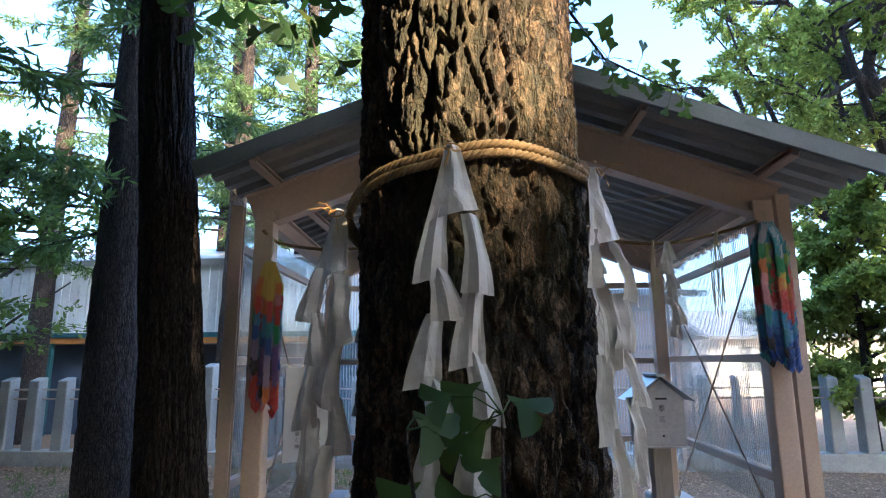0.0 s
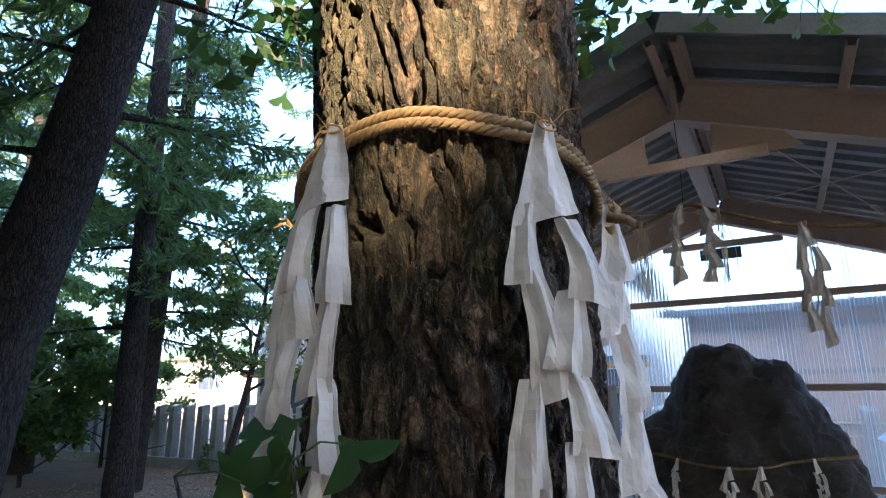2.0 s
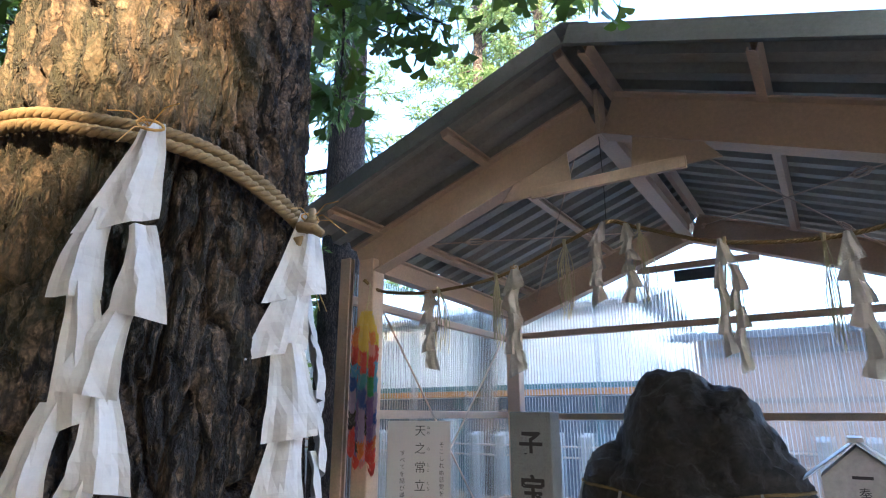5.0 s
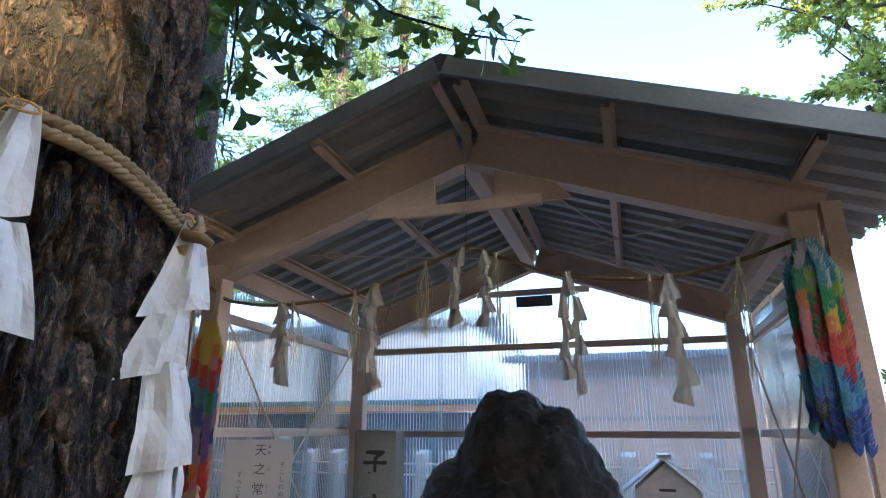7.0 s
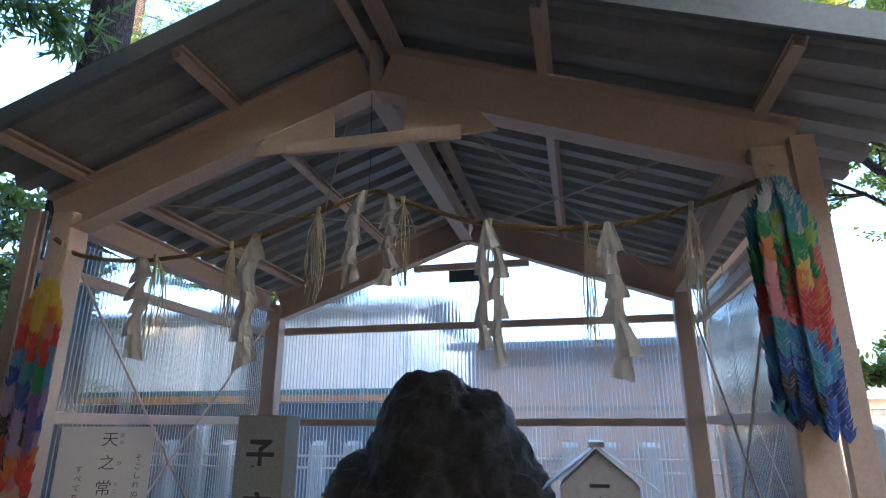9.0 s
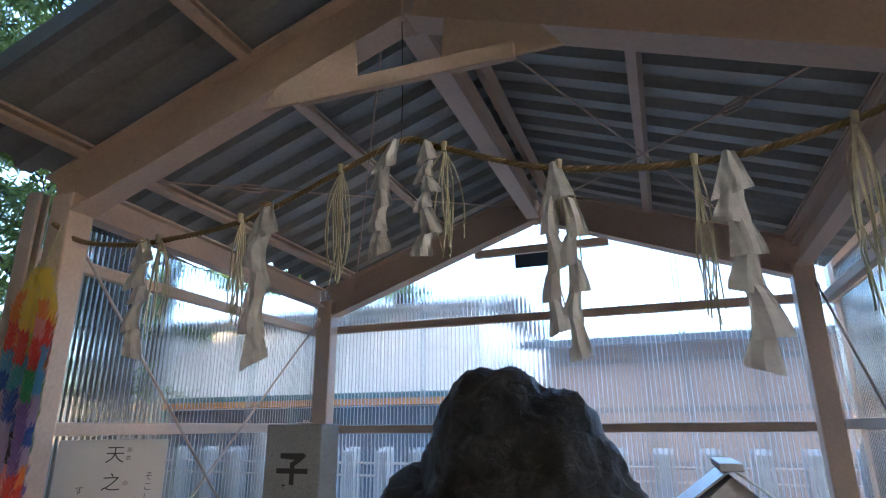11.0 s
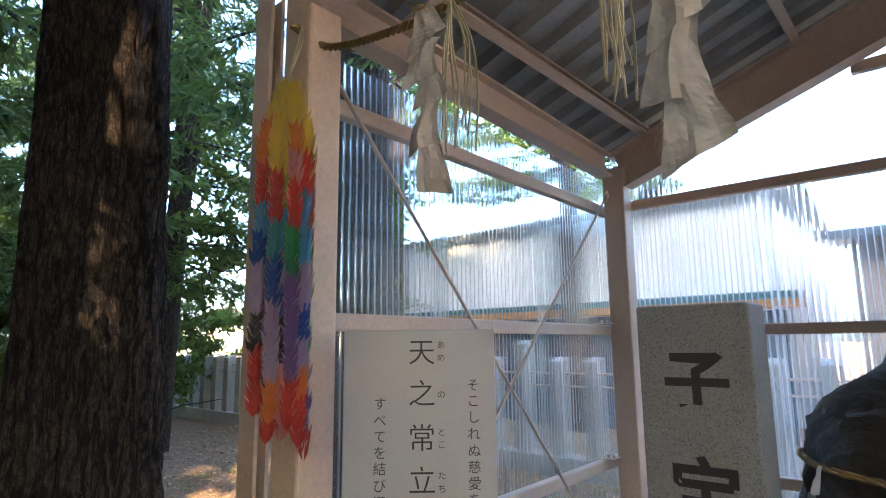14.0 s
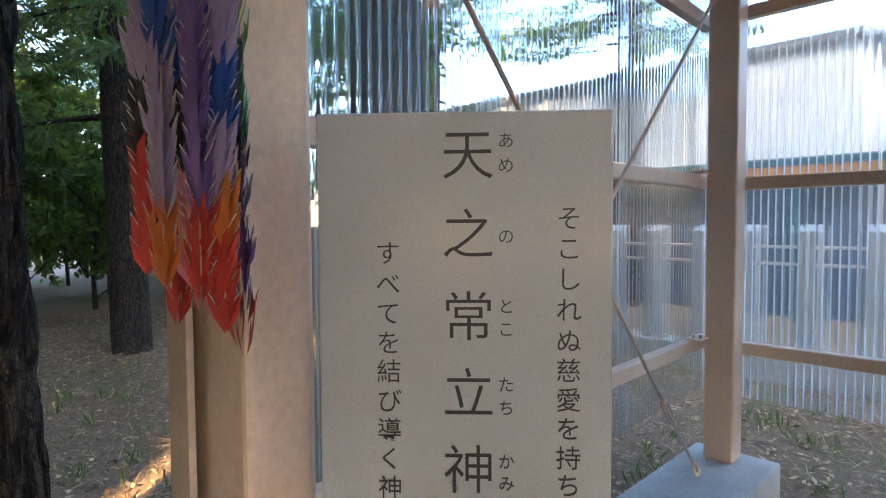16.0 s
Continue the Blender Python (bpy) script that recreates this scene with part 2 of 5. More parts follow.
grid = [[bm.verts.new((x, y, ground_z(x, y))) for x in xs] for y in ys]
for a, b2 in zip(grid, grid[1:]):
    for i in range(len(xs) - 1):
        bm.faces.new((a[i], a[i + 1], b2[i + 1], b2[i]))
tagged(obj("ground", bm, SOIL, smooth=True), "brown soil ground strewn with fallen leaves", "ground", kind="structure")

# ---- the shelter ----
RIDGE_X, SLOPE = 0.395, 0.362
FRONT_Y, BACK_Y = (3.82, 3.94), (6.25, 6.37)
POSTS = {"fl": (-1.31, -1.18, *FRONT_Y), "bl": (-1.45, -1.315, *BACK_Y), "fr": (1.97, 2.10, *FRONT_Y), "br": (2.017, 2.147, *BACK_Y)}
shelter = thing("shelter", (0.4, 5.1, GROUND), "open-fronted gabled steel shelter with clear corrugated plastic walls and metal roof", "shelter")
KERB_TOP = 0.09
for x0, x1, y0, y1 in POSTS.values():
    part("post", box((x0, y0, KERB_TOP), (x1, y1, 2.42)), STEEL, shelter, bevel=0.01)


def rafter(side, y):
    """A sloping beam from the ridge down past the post."""
    xe = RIDGE_X + side * 1.70
    m, length = frame_to((RIDGE_X, y, 2.90), (xe, y, 2.90 - SLOPE * 1.70))
    bm = bmesh.new()
    sec = h_section(0.115, 0.25)
    add_profile(bm, sec, m, length)
    return part("rafter", bm, STEEL, shelter)


for y in (sum(FRONT_Y) / 2, sum(BACK_Y) / 2):
    for side in (-1, 1):
        rafter(side, y)
        # end plates at the ridge
        part("ridge_plate", box((RIDGE_X + side * 0.001, y - 0.062, 2.89), (RIDGE_X + side * 0.012, y + 0.062, 3.17)), STEEL, shelter)


def roof_z(x):
    return 3.245 - SLOPE * abs(x - RIDGE_X)


Y0, Y1 = 3.353, 6.83
EAVE = 1.895
PURLINS = [-1.58, -0.74, -0.055, 0.10, 0.82, 1.66]
for dx in PURLINS:
    side = 1 if dx > 0 else -1
    x = RIDGE_X + dx
    z = roof_z(x) - 0.095
    m, length = frame_to((x, Y0 + 0.03, z), (x, Y1 - 0.03, z))
    tilt = Matrix.Rotation(side * math.atan(SLOPE), 4, "X")
    bm = bmesh.new()
    add_profile(bm, c_channel(0.045, 0.075) if side > 0 else [(-a, b2) for a, b2 in c_channel(0.045, 0.075)][::-1], m @ tilt, length)
    part("purlin", bm, STEEL, shelter)
# ridge beam between the two frames
bm = bmesh.new()
m, length = frame_to((RIDGE_X, 3.95, 2.90), (RIDGE_X, 6.24, 2.90))
add_profile(bm, h_section(0.10, 0.16), m, length)
part("ridge_beam", bm, STEEL, shelter)

# roof sheets, ribs running down the slope
for side in (-1, 1):
    bm = bmesh.new()
    prof = []
    y = Y0 + 0.012
    while y < Y1 - 0.012:
        for dy, dz in ((0, 0), (0.075, 0), (0.095, 0.048), (0.172, 0.048)):
            if y + dy < Y1:
                prof.append((y + dy, dz))
        y += 0.195
    a = [bm.verts.new((RIDGE_X, y, roof_z(RIDGE_X) + dz)) for y, dz in prof]
    xe = RIDGE_X + side * (EAVE + (0.24 if side > 0 else 0.0))
    b2 = [bm.verts.new((xe, y, roof_z(xe) + dz)) for y, dz in prof]
    for i in range(len(prof) - 1):
        bm.faces.new((a[i], a[i + 1], b2[i + 1], b2[i]))
    ob = part("roof_sheet", bm, ROOFING, shelter, "grey ribbed metal roofing")
    mod = ob.modifiers.new("thick", "SOLIDIFY")
    mod.thickness = 0.002
    # barge boards along the gable ends
    for yb in (Y0, Y1 - 0.012):
        m, length = frame_to((RIDGE_X, yb, roof_z(RIDGE_X) - 0.07), (xe, yb, roof_z(xe) - 0.07))
        bm = bmesh.new()
        d = 1 if side < 0 else -1
        out = [(0, 0), (0.012 * d, 0), (0.012 * d, 0.115), (0, 0.115)]
        add_profile(bm, out if d > 0 else out[::-1], m, length)
        add_profile(bm, [(0, 0), (0.03 * d, 0), (0.03 * d, 0.003), (0, 0.003)] if d > 0 else [(0, 0.003), (0.03 * d, 0.003), (0.03 * d, 0), (0, 0)], m, length)
        part("barge_board", bm, FASCIA, shelter, "grey folded metal barge board")
bm = bmesh.new()
m, length = frame_to((RIDGE_X, Y0 - 0.012, roof_z(RIDGE_X) + 0.062), (RIDGE_X, Y1 + 0.012, roof_z(RIDGE_X) + 0.062))
w = 0.14
add_profile(bm, [(-w, -w * SLOPE - 0.006), (0, -0.006), (w, -w * SLOPE - 0.006), (w, -w * SLOPE), (0, 0), (-w, -w * SLOPE)], m, length)
part("ridge_cap", bm, FASCIA, shelter)


def girt(p, q, h=0.06, w=0.05):
    """A horizontal square rail whose top edge runs from p to q."""
    m, length = frame_to(p, q)
    bm = bmesh.new()
    add_profile(bm, [(-w / 2, -h), (w / 2, -h), (w / 2, 0), (-w / 2, 0)], m, length)
    return part("rail", bm, STEEL, shelter, bevel=0.006)


WALL_Y = 6.41
LEFT = ((-1.435, 3.86), (-1.505, 6.40))
for z in (0.66, 1.44, 2.20):
    girt((*LEFT[0], z), (*LEFT[1], z))
    girt((2.16, 3.86, z), (2.20, 6.40, z))
for z in (0.64, 1.425, 2.22):
    girt((-1.45, WALL_Y, z), (2.14, WALL_Y, z))
girt((-0.12, WALL_Y, 2.745), (0.91, WALL_Y, 2.745))
# eave girders along both sides
for pts in (((-1.30, 3.95, 2.36), (-1.42, 6.24, 2.36)), ((2.03, 3.95, 2.36), (2.08, 6.24, 2.36))):
    m, length = frame_to(*pts)
    bm = bmesh.new()
    add_profile(bm, h_section(0.09, 0.15), m, length)
    part("eave_beam", bm, STEEL, shelter)
# front edge channels that hold the side sheets
for x0, x1 in ((-1.475, -1.39), (2.12, 2.205)):
    bm = bmesh.new()
    m, length = frame_to((x0, 3.82, KERB_TOP), (x0, 3.82, 2.45), up=(0, 1, 0))
    add_profile(bm, c_channel(x1 - x0, 0.05, lip=0.012), m, length)
    part("edge_channel", bm, STEEL, shelter)


def sheet(p, q, z0, z1, pitch=PITCH, amp=0.0045, top=None):
    """A standing corrugated sheet between two points of the plan."""
    p, q = Vector(p), Vector(q)
    d = (q - p)
    length = d.length
    d.normalize()
    nrm = Vector((-d.y, d.x))
    bm = bmesh.new()
    k = int(length / pitch * 8)
    low, high = [], []
    for i in range(k + 1):
        s = length * i / k
        o = p + d * s
        o += nrm * amp * math.sin(2 * math.pi * (o.x if abs(d.x) > abs(d.y) else o.y) / pitch)
        low.append(bm.verts.new((o.x, o.y, z0)))
        high.append(bm.verts.new((o.x, o.y, top(o.x) if top else z1)))
    for i in range(k):
        bm.faces.new((low[i], low[i + 1], high[i + 1], high[i]))
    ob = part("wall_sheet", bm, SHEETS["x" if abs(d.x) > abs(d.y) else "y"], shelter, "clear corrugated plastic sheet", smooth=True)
    ob.visible_shadow = False
    return ob


off = Vector((-0.034, 0))
L0, L1 = Vector((-1.435, 3.845)) + off, Vector((-1.505, 6.46)) + off
for a, b2, o in ((L0, L0 + (L1 - L0) * 0.36, 0), (L0 + (L1 - L0) * 0.33, L0 + (L1 - L0) * 0.68, -0.011), (L0 + (L1 - L0) * 0.65, L1, 0)):
    sheet((a.x + o, a.y), (b2.x + o, b2.y), 0.37, 2.38)
for a, b2, o in ((3.845, 4.72, 0), (4.68, 5.6, 0.011), (5.55, 6.46, 0)):
    sheet((2.197 + 0.0157 * (a - 3.86) + o, a), (2.197 + 0.0157 * (b2 - 3.86) + o, b2), 0.37, 2.38)
for a, b2, o in ((-1.53, -0.55, 0), (-0.60, 0.42, 0.011), (0.37, 1.36, 0), (1.31, 2.23, 0.011)):
    sheet((a, WALL_Y + 0.036 + o), (b2, WALL_Y + 0.036 + o), 0.36, 2.72, top=lambda x: min(2.72, roof_z(x) - 0.12))

# concrete kerbs under the side walls
for name, pts in (("kerb", ((-1.55, 3.66), (-1.14, 3.66), (-1.16, 6.43), (-1.55, 6.43))), ("kerb", ((1.85, 3.66), (2.26, 3.66), (2.26, 6.5), (1.87, 6.5)))):
    bm = bmesh.new()
    lo = [bm.verts.new((x, y, GROUND - 0.1)) for x, y in pts]
    hi = [bm.verts.new((x, y, KERB_TOP)) for x, y in pts]
    bm.faces.new(hi)
    for i in range(4):
        bm.faces.new((lo[i], lo[(i + 1) % 4], hi[(i + 1) % 4], hi[i]))
    tagged(obj(name, bm, CONCRETE, bevel=0.012), "grey concrete kerb under the shelter's posts", "kerb", kind="structure")


# ---- more materials ----
PAPER = surface("white_paper", (0.49, 0.47, 0.44), (0.57, 0.55, 0.515), 0.75, grain=25, blotch=4, bump=0.06, dist=0.002, stain=(0.52, 0.47, 0.40))
STRAW = surface("rice_straw_rope", (0.16, 0.105, 0.045), (0.33, 0.23, 0.10), 0.85, grain=120, blotch=14, bump=0.5, dist=0.003)
TWINE = surface("pale_straw", (0.52, 0.46, 0.28), (0.66, 0.60, 0.40), 0.8, grain=60, blotch=10, bump=0.2)
GOLD = surface("gold_cord", (0.42, 0.22, 0.04), (0.55, 0.32, 0.07), 0.6, grain=60, bump=0.1)
ROCK = surface("dark_rock", (0.014, 0.013, 0.013), (0.085, 0.073, 0.058), 0.5, grain=26, blotch=7, bump=1.0, dist=0.06, stain=(0.15, 0.125, 0.09))
BOARD = surface("white_board", (0.395, 0.41, 0.44), (0.415, 0.43, 0.46), 0.2, grain=400, blotch=0.8, bump=0.0)
BOARD.node_tree.nodes["Principled BSDF"].inputs["Specular IOR Level"].default_value = 0.25
INK = surface("black_ink", (0.012, 0.012, 0.018), (0.022, 0.022, 0.03), 0.4, grain=30, bump=0.0)
BOXPAINT = surface("grey_box_paint", (0.38, 0.38, 0.40), (0.46, 0.46, 0.47), 0.5, grain=40, blotch=5, bump=0.08, stain=(0.28, 0.28, 0.28))
BOXROOF = surface("zinc_roof", (0.45, 0.48, 0.52), (0.58, 0.60, 0.64), 0.35, 0.7, grain=40, blotch=6, bump=0.05)
OLDWOOD = surface("weathered_wood", (0.22, 0.20, 0.18), (0.34, 0.31, 0.28), 0.85, grain=30, blotch=4, bump=0.4, stretch=(4, 4, 0.4))
# also serves as the painted shade of the shed's open front
PLAQUE_AND_SHADE = surface("dark_plaque_and_shade", (0.04, 0.06, 0.09), (0.07, 0.09, 0.13), 0.5, grain=30, bump=0.05)


def granite():
    m, n, l, b = nodes_of("speckled_granite")
    v = coords(n, l)
    vor = n.new("ShaderNodeTexVoronoi")
    vor.inputs["Scale"].default_value = 330
    l.new(v, vor.inputs["Vector"])
    big = noise_tex(n, l, v, 5, 4)
    c = ramp(n, l, vor.outputs["Color"], [(0.10, (0.07, 0.075, 0.085)), (0.24, (0.17, 0.185, 0.195)), (0.8, (0.26, 0.275, 0.285))])
    c = mixed(n, l, 0.25, c, ramp(n, l, big, [(0.3, (0.15, 0.165, 0.17)), (0.7, (0.27, 0.28, 0.275))]))
    l.new(c, b.inputs["Base Color"])
    b.inputs["Roughness"].default_value = 0.55
    bumped(n, l, b, vor.outputs["Distance"], 0.15, 0.002)
    return m


GRANITE = granite()


# sunlight put into the leaf colour: a lighter, yellower copy of BROAD
SUNLEAF = leaf_material("sunlit_leaf", (0.12, 0.18, 0.04), (0.30, 0.36, 0.08), 0.55)


# ---- trees ----
def leaf_object(name, base, along, side, shape, material, parent=None, label=""):
    """Many small leaves in one mesh. base, along, side: arrays (n, 3); shape: rows of (along, side) of the outline."""
    n, k = len(base), len(shape)
    sh = np.array(shape)
    co = (base[:, None, :] + along[:, None, :] * sh[None, :, 0, None] + side[:, None, :] * sh[None, :, 1, None]).reshape(-1, 3)
    me = bpy.data.meshes.new(name)
    me.vertices.add(n * k)
    me.vertices.foreach_set("co", co.ravel())
    me.loops.add(n * k)
    me.loops.foreach_set("vertex_index", np.arange(n * k))
    me.polygons.add(n)
    me.polygons.foreach_set("loop_start", np.arange(0, n * k, k))
    me.polygons.foreach_set("loop_total", np.full(n, k))
    me.update()
    me.validate()
    me.materials.append(material)
    ob = new(name, me)
    if parent:
        ob.parent = parent
        ob.matrix_parent_inverse = parent.matrix_basis.inverted()
    return tagged(ob, label, kind="stuff")


RHOMB = [(0, 0), (0.45, 0.5), (1, 0), (0.45, -0.5)]


def unit(a):
    return a / np.maximum(1e-9, np.linalg.norm(a, axis=1, keepdims=True))


def bark_trunk(name, pts, radii, material, parent, sides=48, depth=0.012, rings=60, seed=0.0):
    """A tapered trunk with furrowed bark."""
    pts = [Vector(p) for p in pts]
    bm = bmesh.new()
    rows = []
    for j in range(rings + 1):
        u = j / rings * (len(pts) - 1)
        i = min(int(u), len(pts) - 2)
        f = u - i
        c, r = pts[i].lerp(pts[i + 1], f), radii[i] * (1 - f) + radii[i + 1] * f
        row = []
        for k in range(sides):
            a = 2 * math.pi * k / sides
            d = Vector((math.cos(a), math.sin(a), 0))
            q = Vector((d.x * r * 26 + seed, d.y * r * 26, c.z * 2.6))
            q += Vector((noise.noise(q * 0.7), noise.noise(q * 0.7 + Vector((4, 1, 6))), 0)) * 0.6
            h = 0.9 - 1.5 * max(0.0, 1 - abs(noise.noise(q)) / 0.22) - 0.6 * max(0.0, 1 - abs(noise.noise(q * 2.4)) / 0.25) + 0.4 * noise.noise(q * Vector((1, 1, 3)).x * 3.1)
            w = noise.noise(Vector((d.x * 1.2 + seed, d.y * 1.2, c.z * 0.5))) * 0.10 * r
            row.append(bm.verts.new(c + d * (r + w + depth * (h - 0.4))))
        rows.append(row)
    for a, b2 in zip(rows, rows[1:]):
        for k in range(sides):
            bm.faces.new((a[k], a[(k + 1) % sides], b2[(k + 1) % sides], b2[k]))
    bm.faces.new(rows[-1])
    return part(name, bm, material, parent, smooth=True)


def along_path(pts, radii, s):
    u = min(0.9999, max(0, s)) * (len(pts) - 1)
    i = int(u)
    return Vector(pts[i]).lerp(Vector(pts[i + 1]), u - i), radii[i] * (1 - u + i) + radii[i + 1] * (u - i)


def cedar(pts, radii, label, seed, branches=46, low=0.25, reach=2.4, sides=32, depth=0.012, twigs=22, leaf=1.0, rings=60):
    """A conifer: trunk, drooping limbs, feathery sprays of needles."""
    rng = np.random.default_rng(seed)
    tree = thing("cedar_tree", pts[0], label, "tree")
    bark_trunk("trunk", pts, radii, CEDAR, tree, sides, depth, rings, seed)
    base, along, side = [], [], []
    for b in range(branches):
        s = low + (1 - low) * (b + rng.random()) / branches
        p, r = along_path(pts, radii, s)
        az = rng.random() * 2 * math.pi
        ln = reach * (0.55 + 0.6 * rng.random()) * (1.15 - 0.75 * (s - low) / (1 - low))
        d = Vector((math.cos(az), math.sin(az), 0.15 - 0.35 * rng.random()))
        line = [p + d * (ln * t) + Vector((0, 0, -0.16 * ln * t * t + 0.10 * ln * t ** 4)) for t in (0, 0.25, 0.5, 0.75, 1.0)]
        if any(-2.0 < q.x < 2.7 and 2.9 < q.y < 7.1 and q.z < 3.9 for q in line):
            continue
        part("limb", tube(line, [0.022 + 0.012 * ln, 0.02, 0.015, 0.01, 0.004], 5), CEDAR, tree)
        k = int(twigs * ln / 2)
        t = 0.18 + 0.82 * rng.random(k) ** 0.8
        la = np.array(line)
        seg = np.minimum((t * 4).astype(int), 3)
        org = la[seg] + (la[seg + 1] - la[seg]) * (t * 4 - seg)[:, None]
        # side twigs that droop
        dn = np.array(d)
        perp = np.array((-dn[1], dn[0], 0))
        sgn = rng.choice((-1, 1), k)[:, None]
        td = unit(dn[None] * 0.7 + perp[None] * sgn * (0.4 + 0.9 * rng.random((k, 1))) + np.array((0, 0, -0.5)) * rng.random((k, 1)) + rng.normal(0, 0.15, (k, 3)))
        tl = (0.22 + 0.3 * rng.random(k)) * (1.1 - 0.4 * t)
        m = 13
        v = (np.arange(m) + 0.5) / m
        nb = org[:, None] + td[:, None] * (tl[:, None] * v[None])[..., None] + np.array((0, 0, -0.10)) * (v[None, :, None] ** 2) * tl[:, None, None]
        nd = td[:, None] * 0.8 + rng.normal(0, 0.55, (k, m, 3)) + np.array((0, 0, -0.15))
        nb, nd = nb.reshape(-1, 3), unit(nd.reshape(-1, 3))
        sd = unit(np.cross(nd, rng.normal(0, 1, nd.shape)))
        size = (0.09 + 0.07 * rng.random((len(nb), 1))) * leaf
        base.append(nb)
        along.append(nd * size)
        side.append(sd * size * 0.20)
    leaf_object("crown", np.concatenate(base), np.concatenate(along), np.concatenate(side), RHOMB, NEEDLE, tree, "feathery green needles")
    return tree


def broadleaf(base, height, spread, label, seed, n_limbs=7, leaves=9, size=0.085, lean=(0, 0), trunk_r=0.2, low=0.3, material=None, flat=0.5, levels=3, outline=((0, 0), (0.3, 0.42), (0.65, 0.38), (1, 0), (0.65, -0.38), (0.3, -0.42))):
    """A leafy tree: forking limbs, a crown of separate leaves round the twigs."""
    rng = np.random.default_rng(seed)
    tree = thing("broadleaf_tree", base, label, "tree")
    b0 = Vector(base)
    top = b0 + Vector((lean[0], lean[1], height))
    bm = bmesh.new()
    spine = [b0.lerp(top, t) + Vector((rng.normal(0, 0.03) * height * t, rng.normal(0, 0.03) * height * t, 0)) for t in (0, 0.2, 0.4, 0.6, 0.8, 1)]
    add_tube(bm, spine, [trunk_r * (1 - 0.16 * i) for i in range(6)], 12)
    part("trunk", bm, CEDAR, tree, smooth=True)
    bm = bmesh.new()
    twigs = []

    def grow(p, d, ln, r, level):
        pts = [p]
        for i in range(4):
            d = (d + Vector(rng.normal(0, 0.16, 3)) + Vector((0, 0, 0.03))).normalized()
            pts.append(pts[-1] + d * ln / 4)
        add_tube(bm, pts, [r, r * 0.85, r * 0.7, r * 0.55, r * 0.4], 6 if level < 2 else 4, cap=False)
        if level >= levels - 1:
            twigs.append(pts)
            return
        for i in range(3 + int(rng.random() * 2.5)):
            j = 1 + int(rng.random() * 3.99)
            nd = (d + Vector(rng.normal(0, 0.75, 3)) * Vector((1, 1, flat)).length / 1.4)
            nd.z *= flat + 0.2
            grow(pts[j], nd.normalized(), ln * (0.45 + 0.25 * rng.random()), r * 0.5, level + 1)

    for i in range(n_limbs):
        s = low + (1 - low) * (i + 0.5 * rng.random()) / n_limbs
        u = s * 5
        p = spine[min(int(u), 4)].lerp(spine[min(int(u), 4) + 1], u - min(int(u), 4))
        az = i * 2.4 + rng.random()
        d = Vector((math.cos(az), math.sin(az), 0.35 + 0.3 * rng.random()))
        grow(p, d.normalized(), spread * (1.05 - 0.5 * s) * (0.8 + 0.4 * rng.random()), trunk_r * 0.38, 0)
    tagged(part("branchwork", bm, CEDAR, tree), kind="stuff")
    tw = np.array([[tuple(p) for p in t] for t in twigs])
    k = leaves * 4
    which = np.repeat(np.arange(len(tw)), k)
    t = 0.1 + 3.85 * rng.random(len(which))
    i = t.astype(int)
    pos = tw[which, i] + (tw[which, i + 1] - tw[which, i]) * (t - i)[:, None] + rng.normal(0, 0.05, (len(which), 3))
    d = unit(tw[which, -1] - tw[which, 0] + rng.normal(0, 0.5, pos.shape) * 1.0 + np.array((0, 0, -0.1)))
    sd = unit(np.cross(d, np.array((0, 0, 1.0)) + rng.normal(0, 0.5, pos.shape)))
    sz = size * (0.6 + 0.7 * rng.random((len(pos), 1)))
    leaf_object("crown", pos, d * sz, sd * sz * 0.55, outline, material or BROAD, tree, "many small leaves")
    return tree


# the sacred ginkgo: its furrowed trunk
ginkgo = thing("ginkgo_tree", (0.18, 1.53, GROUND), "huge old ginkgo with deeply furrowed brown bark", "tree")


